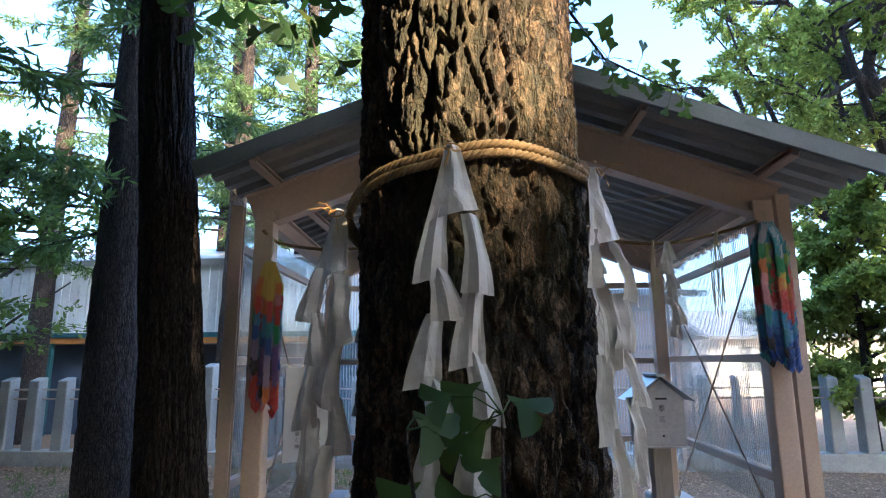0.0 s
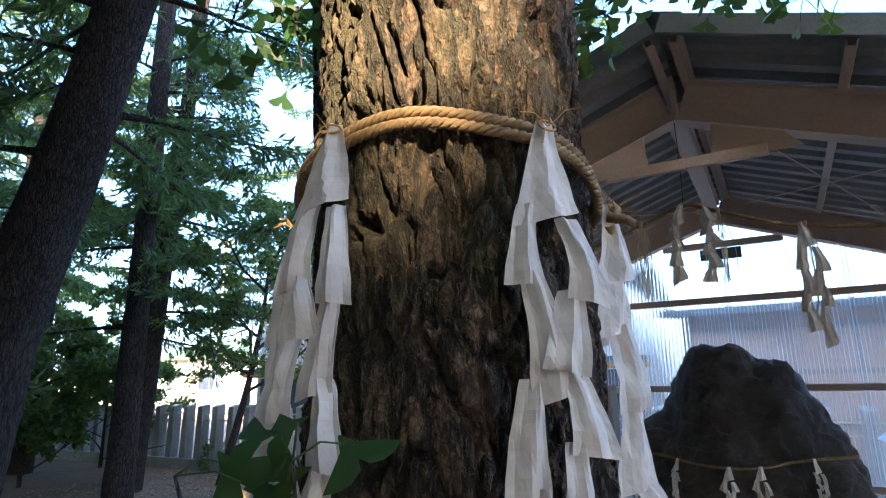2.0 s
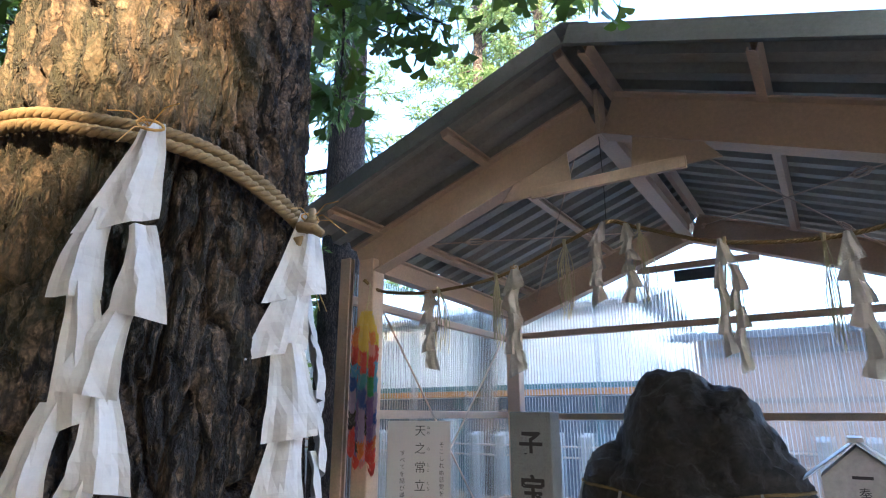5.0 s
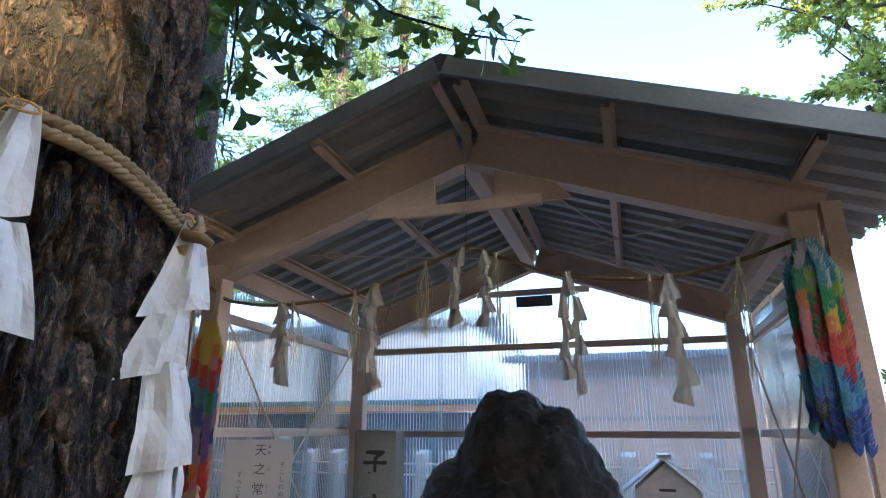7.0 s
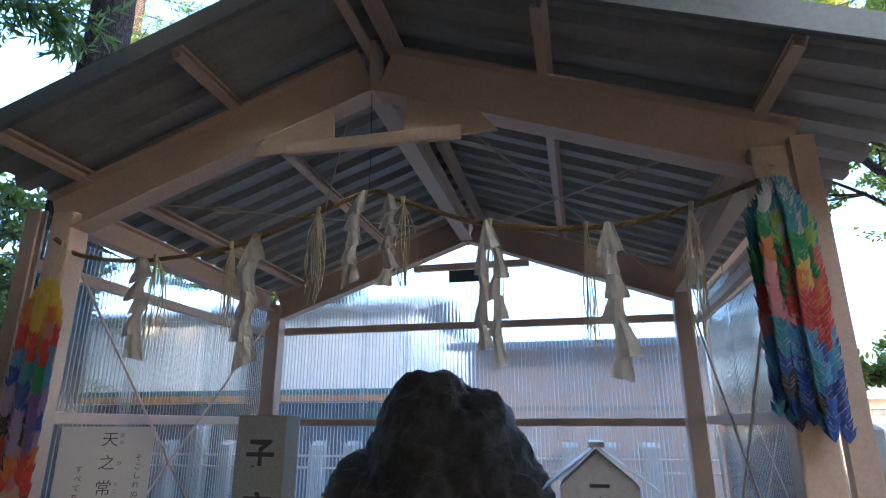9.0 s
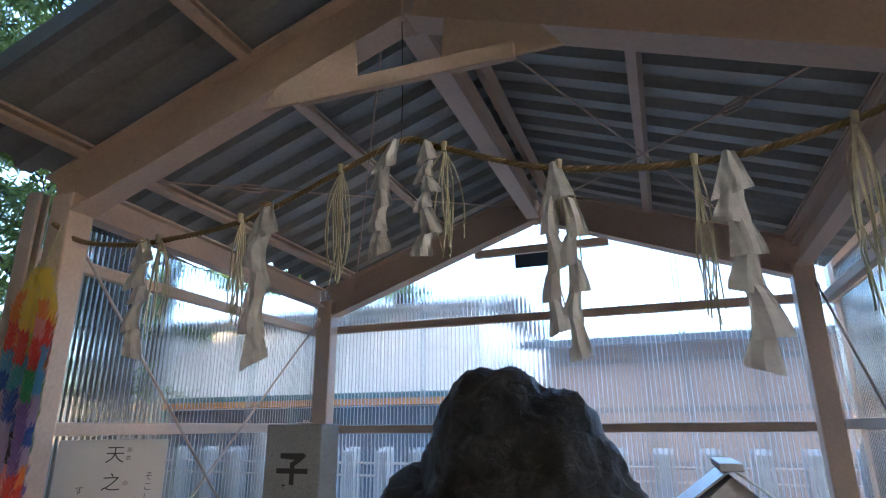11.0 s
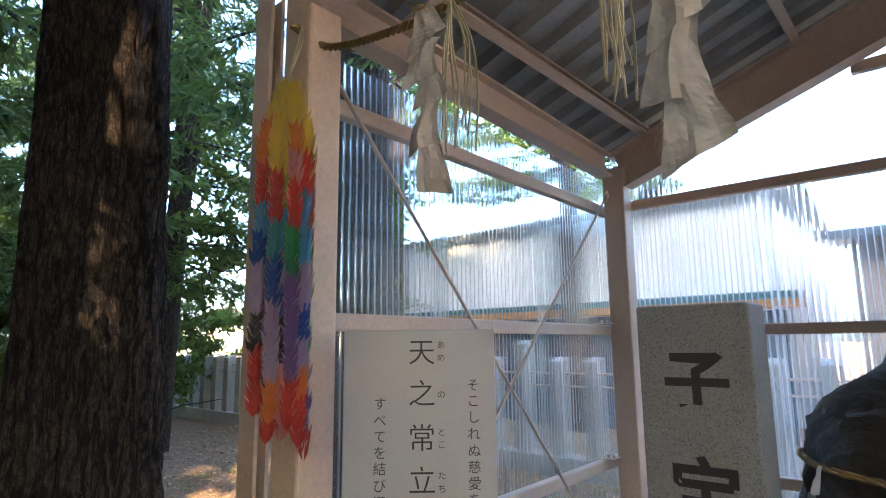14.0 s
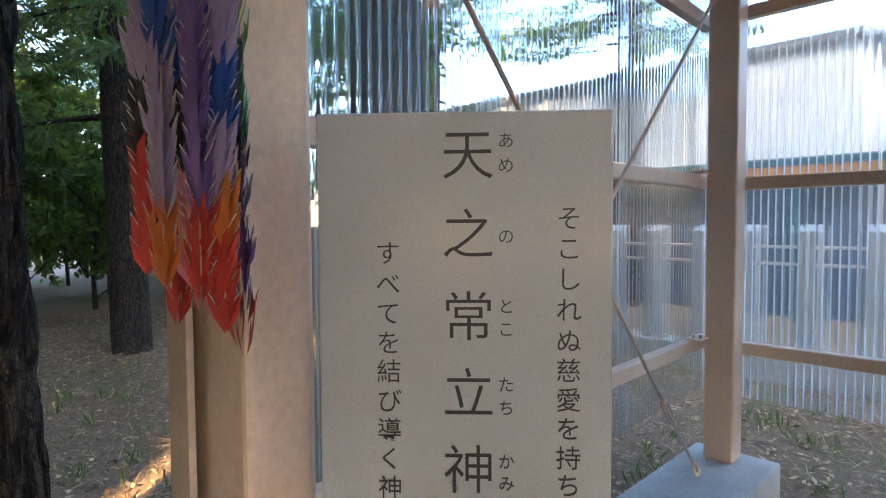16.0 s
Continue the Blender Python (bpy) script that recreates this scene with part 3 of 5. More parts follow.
def ginkgo_trunk():
    ctrl = [(-0.25, 0.20, 1.53, 0.46), (0.3, 0.195, 1.53, 0.365), (0.9, 0.19, 1.53, 0.322), (1.4, 0.185, 1.53, 0.306), (1.9, 0.168, 1.538, 0.302), (2.6, 0.162, 1.535, 0.297), (3.6, 0.16, 1.535, 0.29), (6.5, 0.16, 1.55, 0.27)]
    zs = list(np.arange(-0.25, 3.3, 0.007)) + list(np.arange(3.3, 6.5, 0.05))
    sides = 360
    co = []
    for z in zs:
        i = max(0, min(len(ctrl) - 2, sum(1 for c in ctrl if c[0] <= z) - 1))
        a, b2 = ctrl[i], ctrl[i + 1]
        f = (z - a[0]) / (b2[0] - a[0])
        cx, cy, r = (a[j] * (1 - f) + b2[j] * f for j in (1, 2, 3))
        for k in range(sides):
            t = 2 * math.pi * k / sides
            dx, dy = math.cos(t), math.sin(t)
            # plates stretched upwards, leaning a little, parted by narrow fissures
            tw = t + 0.30 * z
            q = Vector((math.cos(tw) * 5.6, math.sin(tw) * 5.6, z * 4.8))
            q += Vector((noise.noise(q * 1.3), noise.noise(q * 1.3 + Vector((7, 3, 1))), 0)) * 0.6
            e1 = abs(noise.noise(q * 1.0))
            e2 = abs(noise.noise(q * 2.1 + Vector((3, 9, 2))))
            e3 = abs(noise.noise(q * 4.6 + Vector((1, 4, 8))))
            crack = max(0.0, 1 - e1 / 0.16) ** 1.3 * 0.034 + max(0.0, 1 - e2 / 0.20) ** 1.3 * 0.014 + max(0.0, 1 - e3 / 0.24) * 0.006
            lump = 3.2 * noise.noise(q * 2.0 + Vector((5, 5, 5)))
            step = math.floor(lump) + min(1.0, (lump - math.floor(lump)) * 3.5)
            fine = 0.0022 * step + noise.fractal(Vector((dx * 11, dy * 11, z * 16)), 0.7, 2.2, 4) * 0.006
            broad = noise.noise(Vector((dx * 1.6, dy * 1.6, z * 0.8))) * 0.020
            rr = r - 0.014 + broad + fine - crack
            co.append((cx + dx * rr, cy + dy * rr, z))
    n = len(zs)
    idx = np.arange(n * sides).reshape(n, sides)
    nxt = np.roll(idx, -1, axis=1)
    quads = np.stack((idx[:-1], nxt[:-1], nxt[1:], idx[1:]), axis=-1).reshape(-1, 4)
    me = bpy.data.meshes.new("trunk")
    me.vertices.add(len(co))
    me.vertices.foreach_set("co", np.array(co).ravel())
    me.loops.add(quads.size)
    me.loops.foreach_set("vertex_index", quads.ravel())
    me.polygons.add(len(quads))
    me.polygons.foreach_set("loop_start", np.arange(0, quads.size, 4))
    me.polygons.foreach_set("loop_total", np.full(len(quads), 4))
    me.polygons.foreach_set("use_smooth", np.full(len(quads), True))
    me.update()
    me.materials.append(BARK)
    ob = new("trunk", me)
    ob.parent = ginkgo
    ob.matrix_parent_inverse = ginkgo.matrix_basis.inverted()


ginkgo_trunk()

FAN = [(0, 0.015), (0.35, 0.12), (0.62, 0.40), (0.80, 0.56), (0.93, 0.40), (1.0, 0.22), (0.94, 0.06), (0.70, 0.0), (0.95, -0.07), (1.0, -0.22), (0.92, -0.42), (0.78, -0.56), (0.60, -0.40), (0.35, -0.12), (0, -0.015)]


def ginkgo_spray(name, line, n, size, seed, spread=0.10, label=""):
    """A leafy ginkgo twig."""
    rng = np.random.default_rng(seed)
    bm = bmesh.new()
    add_tube(bm, line, [0.008 - 0.006 * i / (len(line) - 1) for i in range(len(line))], 6)
    twig = part(name, bm, CEDAR, ginkgo, label)
    la = np.array(line, dtype=float)
    t = (0.15 + 0.85 * rng.random(n)) * (len(la) - 1) * 0.999
    i = t.astype(int)
    p0 = la[i] + (la[i + 1] - la[i]) * (t - i)[:, None]
    d = unit(rng.normal(0, 1, (n, 3)) + np.array((0, -0.2, -0.25)))
    p1 = p0 + d * spread * (0.3 + 0.7 * rng.random((n, 1)))
    bm = bmesh.new()
    for a, b2 in zip(p0, p1):
        add_tube(bm, [a, (a + b2) / 2 + np.array((0, 0, 0.006)), b2], 0.0013, 3)
    tagged(part("leaf_stalk", bm, GINKGO, twig), kind="stuff")
    along = unit(d + np.array((0, 0, -0.5)) + rng.normal(0, 0.3, (n, 3)))
    sd = unit(np.cross(along, rng.normal(0, 1, (n, 3)) + np.array((0.3, -1.0, 0.6))))
    sz = size * (0.75 + 0.5 * rng.random((n, 1)))
    leaf_object("leaves", p1, along * sz * 0.75, sd * sz, FAN, GINKGO, twig, "green fan-shaped ginkgo leaves")


def shoot(stem, leaves, seed):
    """A low shoot with a few large leaves, each at its own place, facing out from the trunk."""
    rng = np.random.default_rng(seed)
    twig = part("shoot", tube(stem, [0.006, 0.005, 0.004, 0.002], 6), CEDAR, ginkgo, "leafy shoot at the foot of the trunk")
    for x, y, z, size in leaves:
        x, y, size = 0.17 + (x - 0.2) * 0.58, 1.09 + (y - 1.0) * 0.8, size * 0.80
        tip = Vector((x, y, z))
        root = min((Vector(p) for p in stem), key=lambda p: (p - tip).length)
        out = (tip - root)
        bm = bmesh.new()
        add_tube(bm, [root, root.lerp(tip, 0.5) + Vector((0, 0, 0.012)), tip], 0.0016, 4)
        leaf = part("leaf_stalk", bm, GINKGO, twig)
        along = Vector(((0.9 if out.x > 0 else -0.9) + rng.normal(0, 0.35), -0.15 + rng.normal(0, 0.15), -0.25 + rng.normal(0, 0.35))).normalized()
        side = along.cross(Vector((rng.normal(0, 0.3), -0.85, 0.55 + rng.normal(0, 0.2)))).normalized()
        nrm = along.cross(side)
        bm = bmesh.new()
        vs = []
        for u, v in FAN:
            cup = 0.16 * v * v + 0.05 * math.sin(7 * v + seed) * u
            vs.append(bm.verts.new(tip + (along * (u - 0.25) * 0.85 + side * v * 1.12 + nrm * cup) * size))
        c = bm.verts.new(tip + along * 0.35 * size)
        for i in range(len(vs) - 1):
            bm.faces.new((c, vs[i], vs[i + 1]))
        bm.faces.new((c, vs[-1], vs[0]))
        part("leaf", bm, GINKGO, twig, smooth=True)


shoot([(0.20, 1.22, 0.55), (0.21, 1.12, 0.95), (0.22, 1.07, 1.18), (0.22, 1.05, 1.32)], [(0.14, 1.00, 1.345, 0.10), (0.205, 1.02, 1.36, 0.10), (0.335, 1.03, 1.335, 0.115), (0.245, 1.00, 1.30, 0.105), (0.175, 1.02, 1.265, 0.09), (0.27, 1.00, 1.24, 0.10), (0.19, 0.99, 1.18, 0.105), (0.29, 1.02, 1.17, 0.09), (0.34, 1.04, 1.12, 0.09)], 5)
shoot([(0.10, 1.24, 0.60), (0.09, 1.12, 0.95), (0.08, 1.04, 1.18), (0.07, 1.0, 1.30)], [(0.06, 0.965, 1.31, 0.12), (0.12, 0.985, 1.28, 0.10), (0.03, 0.98, 1.20, 0.10), (0.10, 0.96, 1.15, 0.10)], 6)
ginkgo_spray("branch", [(-0.10, 1.62, 2.55), (-0.20, 1.55, 2.50), (-0.30, 1.52, 2.42), (-0.24, 1.50, 2.22)], 30, 0.08, 5, 0.13)
ginkgo_spray("branch", [(-0.05, 1.55, 2.9), (-0.3, 1.52, 2.75), (-0.48, 1.5, 2.58), (-0.55, 1.5, 2.42)], 60, 0.09, 13, 0.17)
ginkgo_spray("branch", [(0.40, 1.75, 2.75), (0.52, 1.95, 2.62), (0.66, 2.05, 2.48), (0.86, 2.10, 2.40), (1.00, 2.12, 2.36)], 46, 0.062, 6, 0.075)
ginkgo_spray("branch", [(0.20, 1.85, 2.9), (0.25, 2.1, 2.75), (0.30, 2.2, 2.66), (0.42, 2.28, 2.60)], 110, 0.068, 7, 0.19)
ginkgo_spray("branch", [(0.38, 1.78, 3.5), (0.44, 1.92, 3.2), (0.46, 1.98, 2.85), (0.46, 2.0, 2.55)], 110, 0.075, 12, 0.17)
ginkgo_spray("branch", [(0.02, 1.40, 2.6), (-0.15, 1.15, 2.45), (-0.22, 1.02, 2.30), (-0.20, 0.92, 2.18)], 22, 0.075, 9, 0.11)
ginkgo_spray("branch", [(0.28, 1.80, 3.15), (0.31, 1.87, 2.75), (0.32, 1.89, 2.4), (0.31, 1.90, 2.12)], 120, 0.062, 10, 0.085)

# high crown out of view, filled densely to block sky light overhead
rng = np.random.default_rng(77)
n = 24000
c = unit(rng.normal(0, 1, (n, 3))) * (rng.random((n, 1)) ** 0.42)
pos = np.array((0.0, -0.6, 8.4)) + c * np.array((5.2, 4.6, 3.4))
pos = pos[pos[:, 2] > 5.4]
d = unit(rng.normal(0, 1, pos.shape) + np.array((0, 0, -0.4)))
sd = unit(np.cross(d, rng.normal(0, 1, pos.shape)))
sz = 0.34 + 0.2 * rng.random((len(pos), 1))
leaf_object("crown", pos, d * sz * 0.8, sd * sz, RHOMB, GINKGO, ginkgo, "high crown of green leaves")
for i in range(9):
    az, h = i * 2.4, 4.6 + 0.35 * i
    e = Vector((0.16 + 3.6 * math.cos(az), 0.6 + 3.4 * math.sin(az), h + 1.7))
    o = Vector((0.16, 1.54, h * 0.92))
    part("bough", tube([o, o.lerp(e, 0.35) + Vector((0, 0, 0.35)), o.lerp(e, 0.7) + Vector((0, 0, 0.25)), e], [0.10, 0.075, 0.05, 0.015], 8), BARK, ginkgo)

# conifers near and far
near_cedar = cedar([(-1.50, 3.45, -0.25), (-1.53, 3.45, 0.35), (-1.60, 3.455, 1.3), (-1.69, 3.465, 2.1), (-1.80, 3.47, 3.2), (-1.95, 3.5, 5.0), (-2.3, 3.5, 10.0)], [0.30, 0.205, 0.178, 0.168, 0.162, 0.15, 0.07], "tall cedar with dark stringy bark close to the shelter", 11, branches=20, low=0.55, reach=1.6, sides=160, depth=0.013, rings=500)
CEDARS = [
    ([(-3.70, 6.20, -0.2), (-3.74, 6.2, 4), (-3.7, 6.2, 12)], [0.30, 0.25, 0.10], 26, 0.36, 2.2),
    ([(-4.32, 2.38, -0.2), (-4.15, 2.58, 1.75), (-3.89, 2.72, 2.9), (-3.42, 2.80, 4.6), (-2.9, 3.0, 7.0), (-2.6, 3.2, 11.0)], [0.34, 0.26, 0.24, 0.21, 0.17, 0.08], 30, 0.42, 2.3),
    ([(-6.9, 5.4, -0.2), (-6.8, 5.3, 2.4), (-6.4, 5.0, 6), (-6.2, 4.8, 11)], [0.20, 0.15, 0.12, 0.05], 46, 0.30, 1.9),
    ([(-8.5, 6.6, -0.2), (-8.1, 6.55, 3.8), (-7.5, 6.3, 7), (-7.2, 6.3, 11)], [0.18, 0.13, 0.10, 0.05], 44, 0.32, 1.9),
    ([(-9.7, 7.1, -0.2), (-9.5, 7.25, 3.8), (-9.0, 7.2, 6), (-8.8, 7.2, 11)], [0.16, 0.12, 0.10, 0.04], 44, 0.34, 1.9),
    ([(-5.1, 12.2, -0.2), (-4.9, 11.9, 6), (-4.7, 11.6, 13)], [0.22, 0.17, 0.07], 46, 0.34, 2.3),
    ([(-8.6, 11.3, -0.2), (-8.5, 11.3, 6), (-8.4, 11.3, 13)], [0.22, 0.17, 0.07], 52, 0.30, 2.6),
    ([(-12.5, 6.9, -0.2), (-12.5, 6.9, 6), (-12.3, 6.9, 12)], [0.22, 0.18, 0.07], 54, 0.32, 2.4),
    ([(-11.0, 4.0, -0.2), (-11.0, 4.1, 6), (-10.9, 4.2, 12)], [0.24, 0.19, 0.07], 56, 0.10, 2.5),
    ([(-8.2, 2.2, -0.2), (-8.0, 2.3, 6), (-7.8, 2.3, 12)], [0.24, 0.19, 0.07], 60, 0.12, 2.5),
    ([(-6.6, 0.4, -0.2), (-6.6, 0.4, 6), (-6.5, 0.4, 12)], [0.25, 0.2, 0.07], 56, 0.14, 2.5),
    ([(-14.5, 2.0, -0.2), (-14.5, 2.0, 6), (-14.4, 2.0, 13)], [0.26, 0.2, 0.07], 56, 0.06, 3.0),
    ([(-15.5, 5.2, -0.2), (-15.5, 5.2, 6), (-15.4, 5.2, 13)], [0.26, 0.2, 0.07], 56, 0.06, 3.0),
    ([(-4.0, 13.6, -0.2), (-3.9, 13.5, 7), (-3.9, 13.5, 15)], [0.24, 0.19, 0.07], 60, 0.40, 2.6),
    ([(-6.6, 15.2, -0.2), (-6.6, 15.2, 7), (-6.5, 15.2, 16)], [0.26, 0.2, 0.07], 60, 0.34, 3.0),
    ([(-17.0, 8.2, -0.2), (-17.0, 8.2, 6), (-16.9, 8.2, 14)], [0.26, 0.2, 0.07], 56, 0.10, 3.0),
    ([(-18.5, 5.0, -0.2), (-18.5, 5.0, 6), (-18.4, 5.0, 14)], [0.26, 0.2, 0.07], 56, 0.06, 3.2),
    ([(-13.4, 3.4, -0.2), (-13.4, 3.4, 6), (-13.3, 3.4, 13)], [0.24, 0.19, 0.07], 56, 0.10, 2.6),
    ([(-10.5, -1.0, -0.2), (-10.5, -1.0, 6), (-10.4, -1.0, 13)], [0.26, 0.2, 0.07], 56, 0.06, 3.0),
]
for i, (pts, radii, nb, low, reach) in enumerate(CEDARS):
    cedar(pts, radii, "slender cedar rising from the leaf-strewn ground" if i > 1 else ("leaning cedar with rough bark, partly sunlit" if i == 1 else "straight cedar with scaly sunlit bark behind the shelter"), 20 + i, branches=nb, low=low, reach=reach, twigs=40 if i < 8 else 30, leaf=1.12 if i < 7 else 1.5, sides=48 if i < 2 else 20, rings=120 if i < 2 else 30)

# leafy trees
broadleaf((-7.6, 7.6, GROUND), 4.6, 1.9, "young evergreen tree with layered dark leaves by the fence", 41, n_limbs=13, leaves=11, size=0.11, lean=(0.9, 0.5), trunk_r=0.075, low=0.32, flat=0.12)
broadleaf((8.8, 11.8, GROUND), 9.5, 5.2, "large spreading broadleaf tree with sunlit yellow-green leaves", 43, n_limbs=16, leaves=42, size=0.10, outline=RHOMB, trunk_r=0.32, low=0.30, flat=0.6, levels=4, material=SUNLEAF)
broadleaf((6.0, 9.35, GROUND), 3.9, 1.0, "narrow leafy tree with pale green leaves behind the fence", 44, n_limbs=24, leaves=26, size=0.10, trunk_r=0.09, low=0.10, flat=0.6, material=SUNLEAF)
for i, (x, y, h, s) in enumerate(((-10.6, 6.0, 2.4, 1.5), (-12.0, 8.2, 2.6, 1.6), (-13.2, 4.0, 3.0, 1.9), (-7.6, 0.9, 2.2, 1.4), (-11.5, 1.2, 2.6, 1.8), (-13.6, 5.6, 3.4, 1.7), (-15.0, 6.6, 4.0, 1.9), (-15.4, 4.2, 4.2, 2.0), (-14.2, 2.4, 3.8, 1.9), (-16.8, 7.4, 4.2, 2.0), (-12.6, 0.0, 3.6, 1.9), (-16.5, 2.0, 4.4, 2.0))):
    broadleaf((x, y, GROUND), h, s, "leafy green undergrowth bush among the cedars", 60 + i, n_limbs=13, leaves=13, size=0.14, trunk_r=0.04, low=0.05, flat=0.5, outline=RHOMB)

# ---- rope round the ginkgo ----
def twisted_rope(line, radius, pitch, sides=6):
    """Three strands laid round a line of points."""
    line = [Vector(p) for p in line]
    bm = bmesh.new()
    for s in range(3):
        pts, run = [], 0.0
        for i, p in enumerate(line):
            a, b2 = line[max(i - 1, 0)], line[min(i + 1, len(line) - 1)]
            d = (b2 - a).normalized()
            if i:
                run += (p - line[i - 1]).length
            u = d.cross(Vector((0, 0, 1))).normalized()
            v = u.cross(d)
            ang = 2 * math.pi * (run / pitch + s / 3)
            pts.append(p + (u * math.cos(ang) + v * math.sin(ang)) * radius * 0.52)
        add_tube(bm, pts, radius * 0.56, sides)
    return bm


def ring_point(a, lift=0.0, out=0.0):
    """A point of the rope's loop; a: degrees from the -y side towards +x."""
    t = radians(a)
    r = 0.308 + out
    return Vector((0.168 + r * math.sin(t), 1.538 - r * math.cos(t), 1.765 + 0.075 * math.cos(t - 0.35) + lift))


rope = thing("shimenawa_rope", ring_point(0), "twisted straw rope tied twice round the ginkgo trunk", "rope")
for lift, out in ((0.010, 0.0), (-0.011, 0.003)):
    part("rope_turn", twisted_rope([ring_point(a, lift + 0.004 * math.sin(a * 0.11), out) for a in np.arange(-180, 180.1, 0.8)], 0.0100, 0.045), STRAW, rope, smooth=True)
kb = bmesh.new()
for s, e in (((0, 0, 0), (0.05, 0.01, -0.02)), ((0, 0, -0.02), (-0.02, 0.02, -0.08)), ((0.01, 0.0, -0.01), (0.0, 0.03, 0.04))):
    o = ring_point(108, -0.03, 0.02)
    add_tube(kb, [o + Vector(s), o + (Vector(s) + Vector(e)) / 2 + Vector((0.012, 0, 0)), o + Vector(e)], [0.011, 0.010, 0.008], 8)
part("knot", kb, STRAW, rope, smooth=True)


def paper_strip(m, rows, bend, seed, nu=10):
    """A folded, crumpled strip, one sheet: rows of (left edge, right edge, y, z, slant, crease) from the top down."""
    bm = bmesh.new()
    grid = []
    for xa, xb, y, z, slant, crease in rows:
        row = []
        for i in range(nu + 1):
            u = i / nu
            x = xa + (xb - xa) * u
            q = Vector((x * 16 + seed * 3.7, z * 9, seed))
            dy = -bend * 2.2 * max(0.0, 1 - abs(u - crease) * 3.2) + bend * 1.9 * noise.noise(q) + bend * 0.9 * noise.noise(q * 3.1)
            row.append(bm.verts.new(m @ Vector((x, y + dy, z + slant * (u - 0.5) * (xb - xa)))))
        grid.append(row)
    for a, b2 in zip(grid, grid[1:]):
        for i in range(nu):
            bm.faces.new((a[i], a[i + 1], b2[i + 1], b2[i]))
    return bm


def shide(name, m, length, width, seed, label, group, tie=True, strips=2, head=0.26):
    """Zigzag paper streamer hung from its top: a gathered head, then limp strips folded to and fro."""
    rng = np.random.default_rng(seed)
    top = thing(name, m.translation, label, "paper streamer", group)
    hl, sway, rows = length * head, rng.normal(0, 0.12) * width, []
    for k in range(13):
        f = k / 12
        w = width * (0.24 + 0.62 * f)
        c = sway * f
        rows.append((c - w * (0.46 + 0.1 * f), c + w * (0.54 - 0.06 * f), -0.014 - 0.020 * f, 0.014 - hl * f, 0.25 * f, 0.35 + 0.3 * f))
    ob = part("gathered_head", paper_strip(m, rows, 0.006, seed), PAPER, top)
    ob.modifiers.new("thick", "SOLIDIFY").thickness = 0.0008
    for s in range(strips):
        o = -1 if s == 0 else 1
        z, k = -hl * (0.78 + 0.12 * s), 0
        end, line = -length * (0.84 + 0.14 * rng.random()), sway + (o * width * 0.24 if strips == 2 else 0.0)
        half = width * (0.22 if strips == 2 else 0.30)
        while z > end:
            h, rows = length * (0.16 + 0.11 * rng.random()), []
            flip = o if k % 2 == 0 else -o
            jut, tuck = width * (0.10 + 0.20 * rng.random()), width * (0.06 + 0.10 * rng.random())
            sl, cr, dep = flip * (-0.25 + 0.85 * rng.random()), 0.25 + 0.5 * rng.random(), 0.006 + 0.014 * rng.random()
            y = -0.024 - 0.012 * s - 0.004 * (k % 2)
            for f in (0.0, 0.08, 0.16, 0.25, 0.35, 0.45, 0.55, 0.65, 0.75, 0.85, 0.93, 1.0):
                e, g = jut * f ** 0.8, jut * f * 0.55 + tuck * math.sin(f * math.pi) * 0.5
                w = half * (0.66 + 0.46 * min(1.0, f * 1.3))
                a2, b3 = (line - w + g, line + w + e) if flip > 0 else (line - w - e, line + w - g)
                rows.append((a2, b3, y - dep * math.sin(f * 2.2), z - h * f, sl * f, cr + (1.0 - 2 * cr) * f * 0.6))
            ob = part("paper_fold", paper_strip(m, rows, 0.0065, seed + 10 * s + 5 + 0.37 * k), PAPER, top)
            ob.modifiers.new("thick", "SOLIDIFY").thickness = 0.0008
            # the next panel starts tucked in behind this one
            z -= h * 0.84
            line += flip * width * 0.05 + rng.normal(0, 0.05) * width
            k += 1
    if tie:
        bm = bmesh.new()
        loop = [m @ Vector((0.018 * math.cos(t), -0.022 - 0.012 * abs(math.sin(t / 2)), 0.008 * math.sin(t))) for t in np.linspace(0, 2 * math.pi, 12)]
        add_tube(bm, loop, 0.0022, 4)
        knot = part("tie", bm, GOLD, top, "orange straw tie")
        for i in range(4):
            a = m @ Vector((0, -0.034, -0.004))
            tip = m @ Vector((rng.normal(0, 0.045), -0.05 - 0.02 * rng.random(), -0.07 + 0.10 * rng.random()))
            part("straw_end", tube([a, (a + tip) / 2 + Vector((0, 0, 0.012)), tip], 0.0010, 4), GOLD, knot)
    return top


for i, (a, ln, w, turn) in enumerate(((-74, 0.66, 0.125, -22), (-6, 0.62, 0.115, 8), (58, 0.70, 0.125, 44), (114, 0.66, 0.13, 62), (165, 0.62, 0.12, 140), (235, 0.62, 0.12, 200))):
    p = ring_point(a, -0.005, 0.016)
    shide("paper_streamer", Matrix.Translation(p) @ Matrix.Rotation(radians(turn), 4, "Z") @ Matrix.Rotation(radians(-3.5), 4, "X"), ln, w, 70 + i, "white zigzag paper streamer hanging from the tree's rope", "streamers on the ginkgo rope", strips=1 if a == 114 else 2)

# ---- inside the shelter: rope, streamers, straw ----
ROPE = [(-1.24, 3.80, 2.27), (-1.16, 3.87, 2.20), (-0.92, 3.88, 2.155), (-0.69, 3.88, 2.147), (-0.274, 3.88, 2.185), (0.125, 3.87, 2.31), (0.385, 3.87, 2.395), (0.53, 3.87, 2.345), (0.859, 3.87, 2.215), (1.122, 3.87, 2.165), (1.316, 3.87, 2.150), (1.502, 3.87, 2.158), (1.749, 3.87, 2.208), (1.99, 3.82, 2.275)]


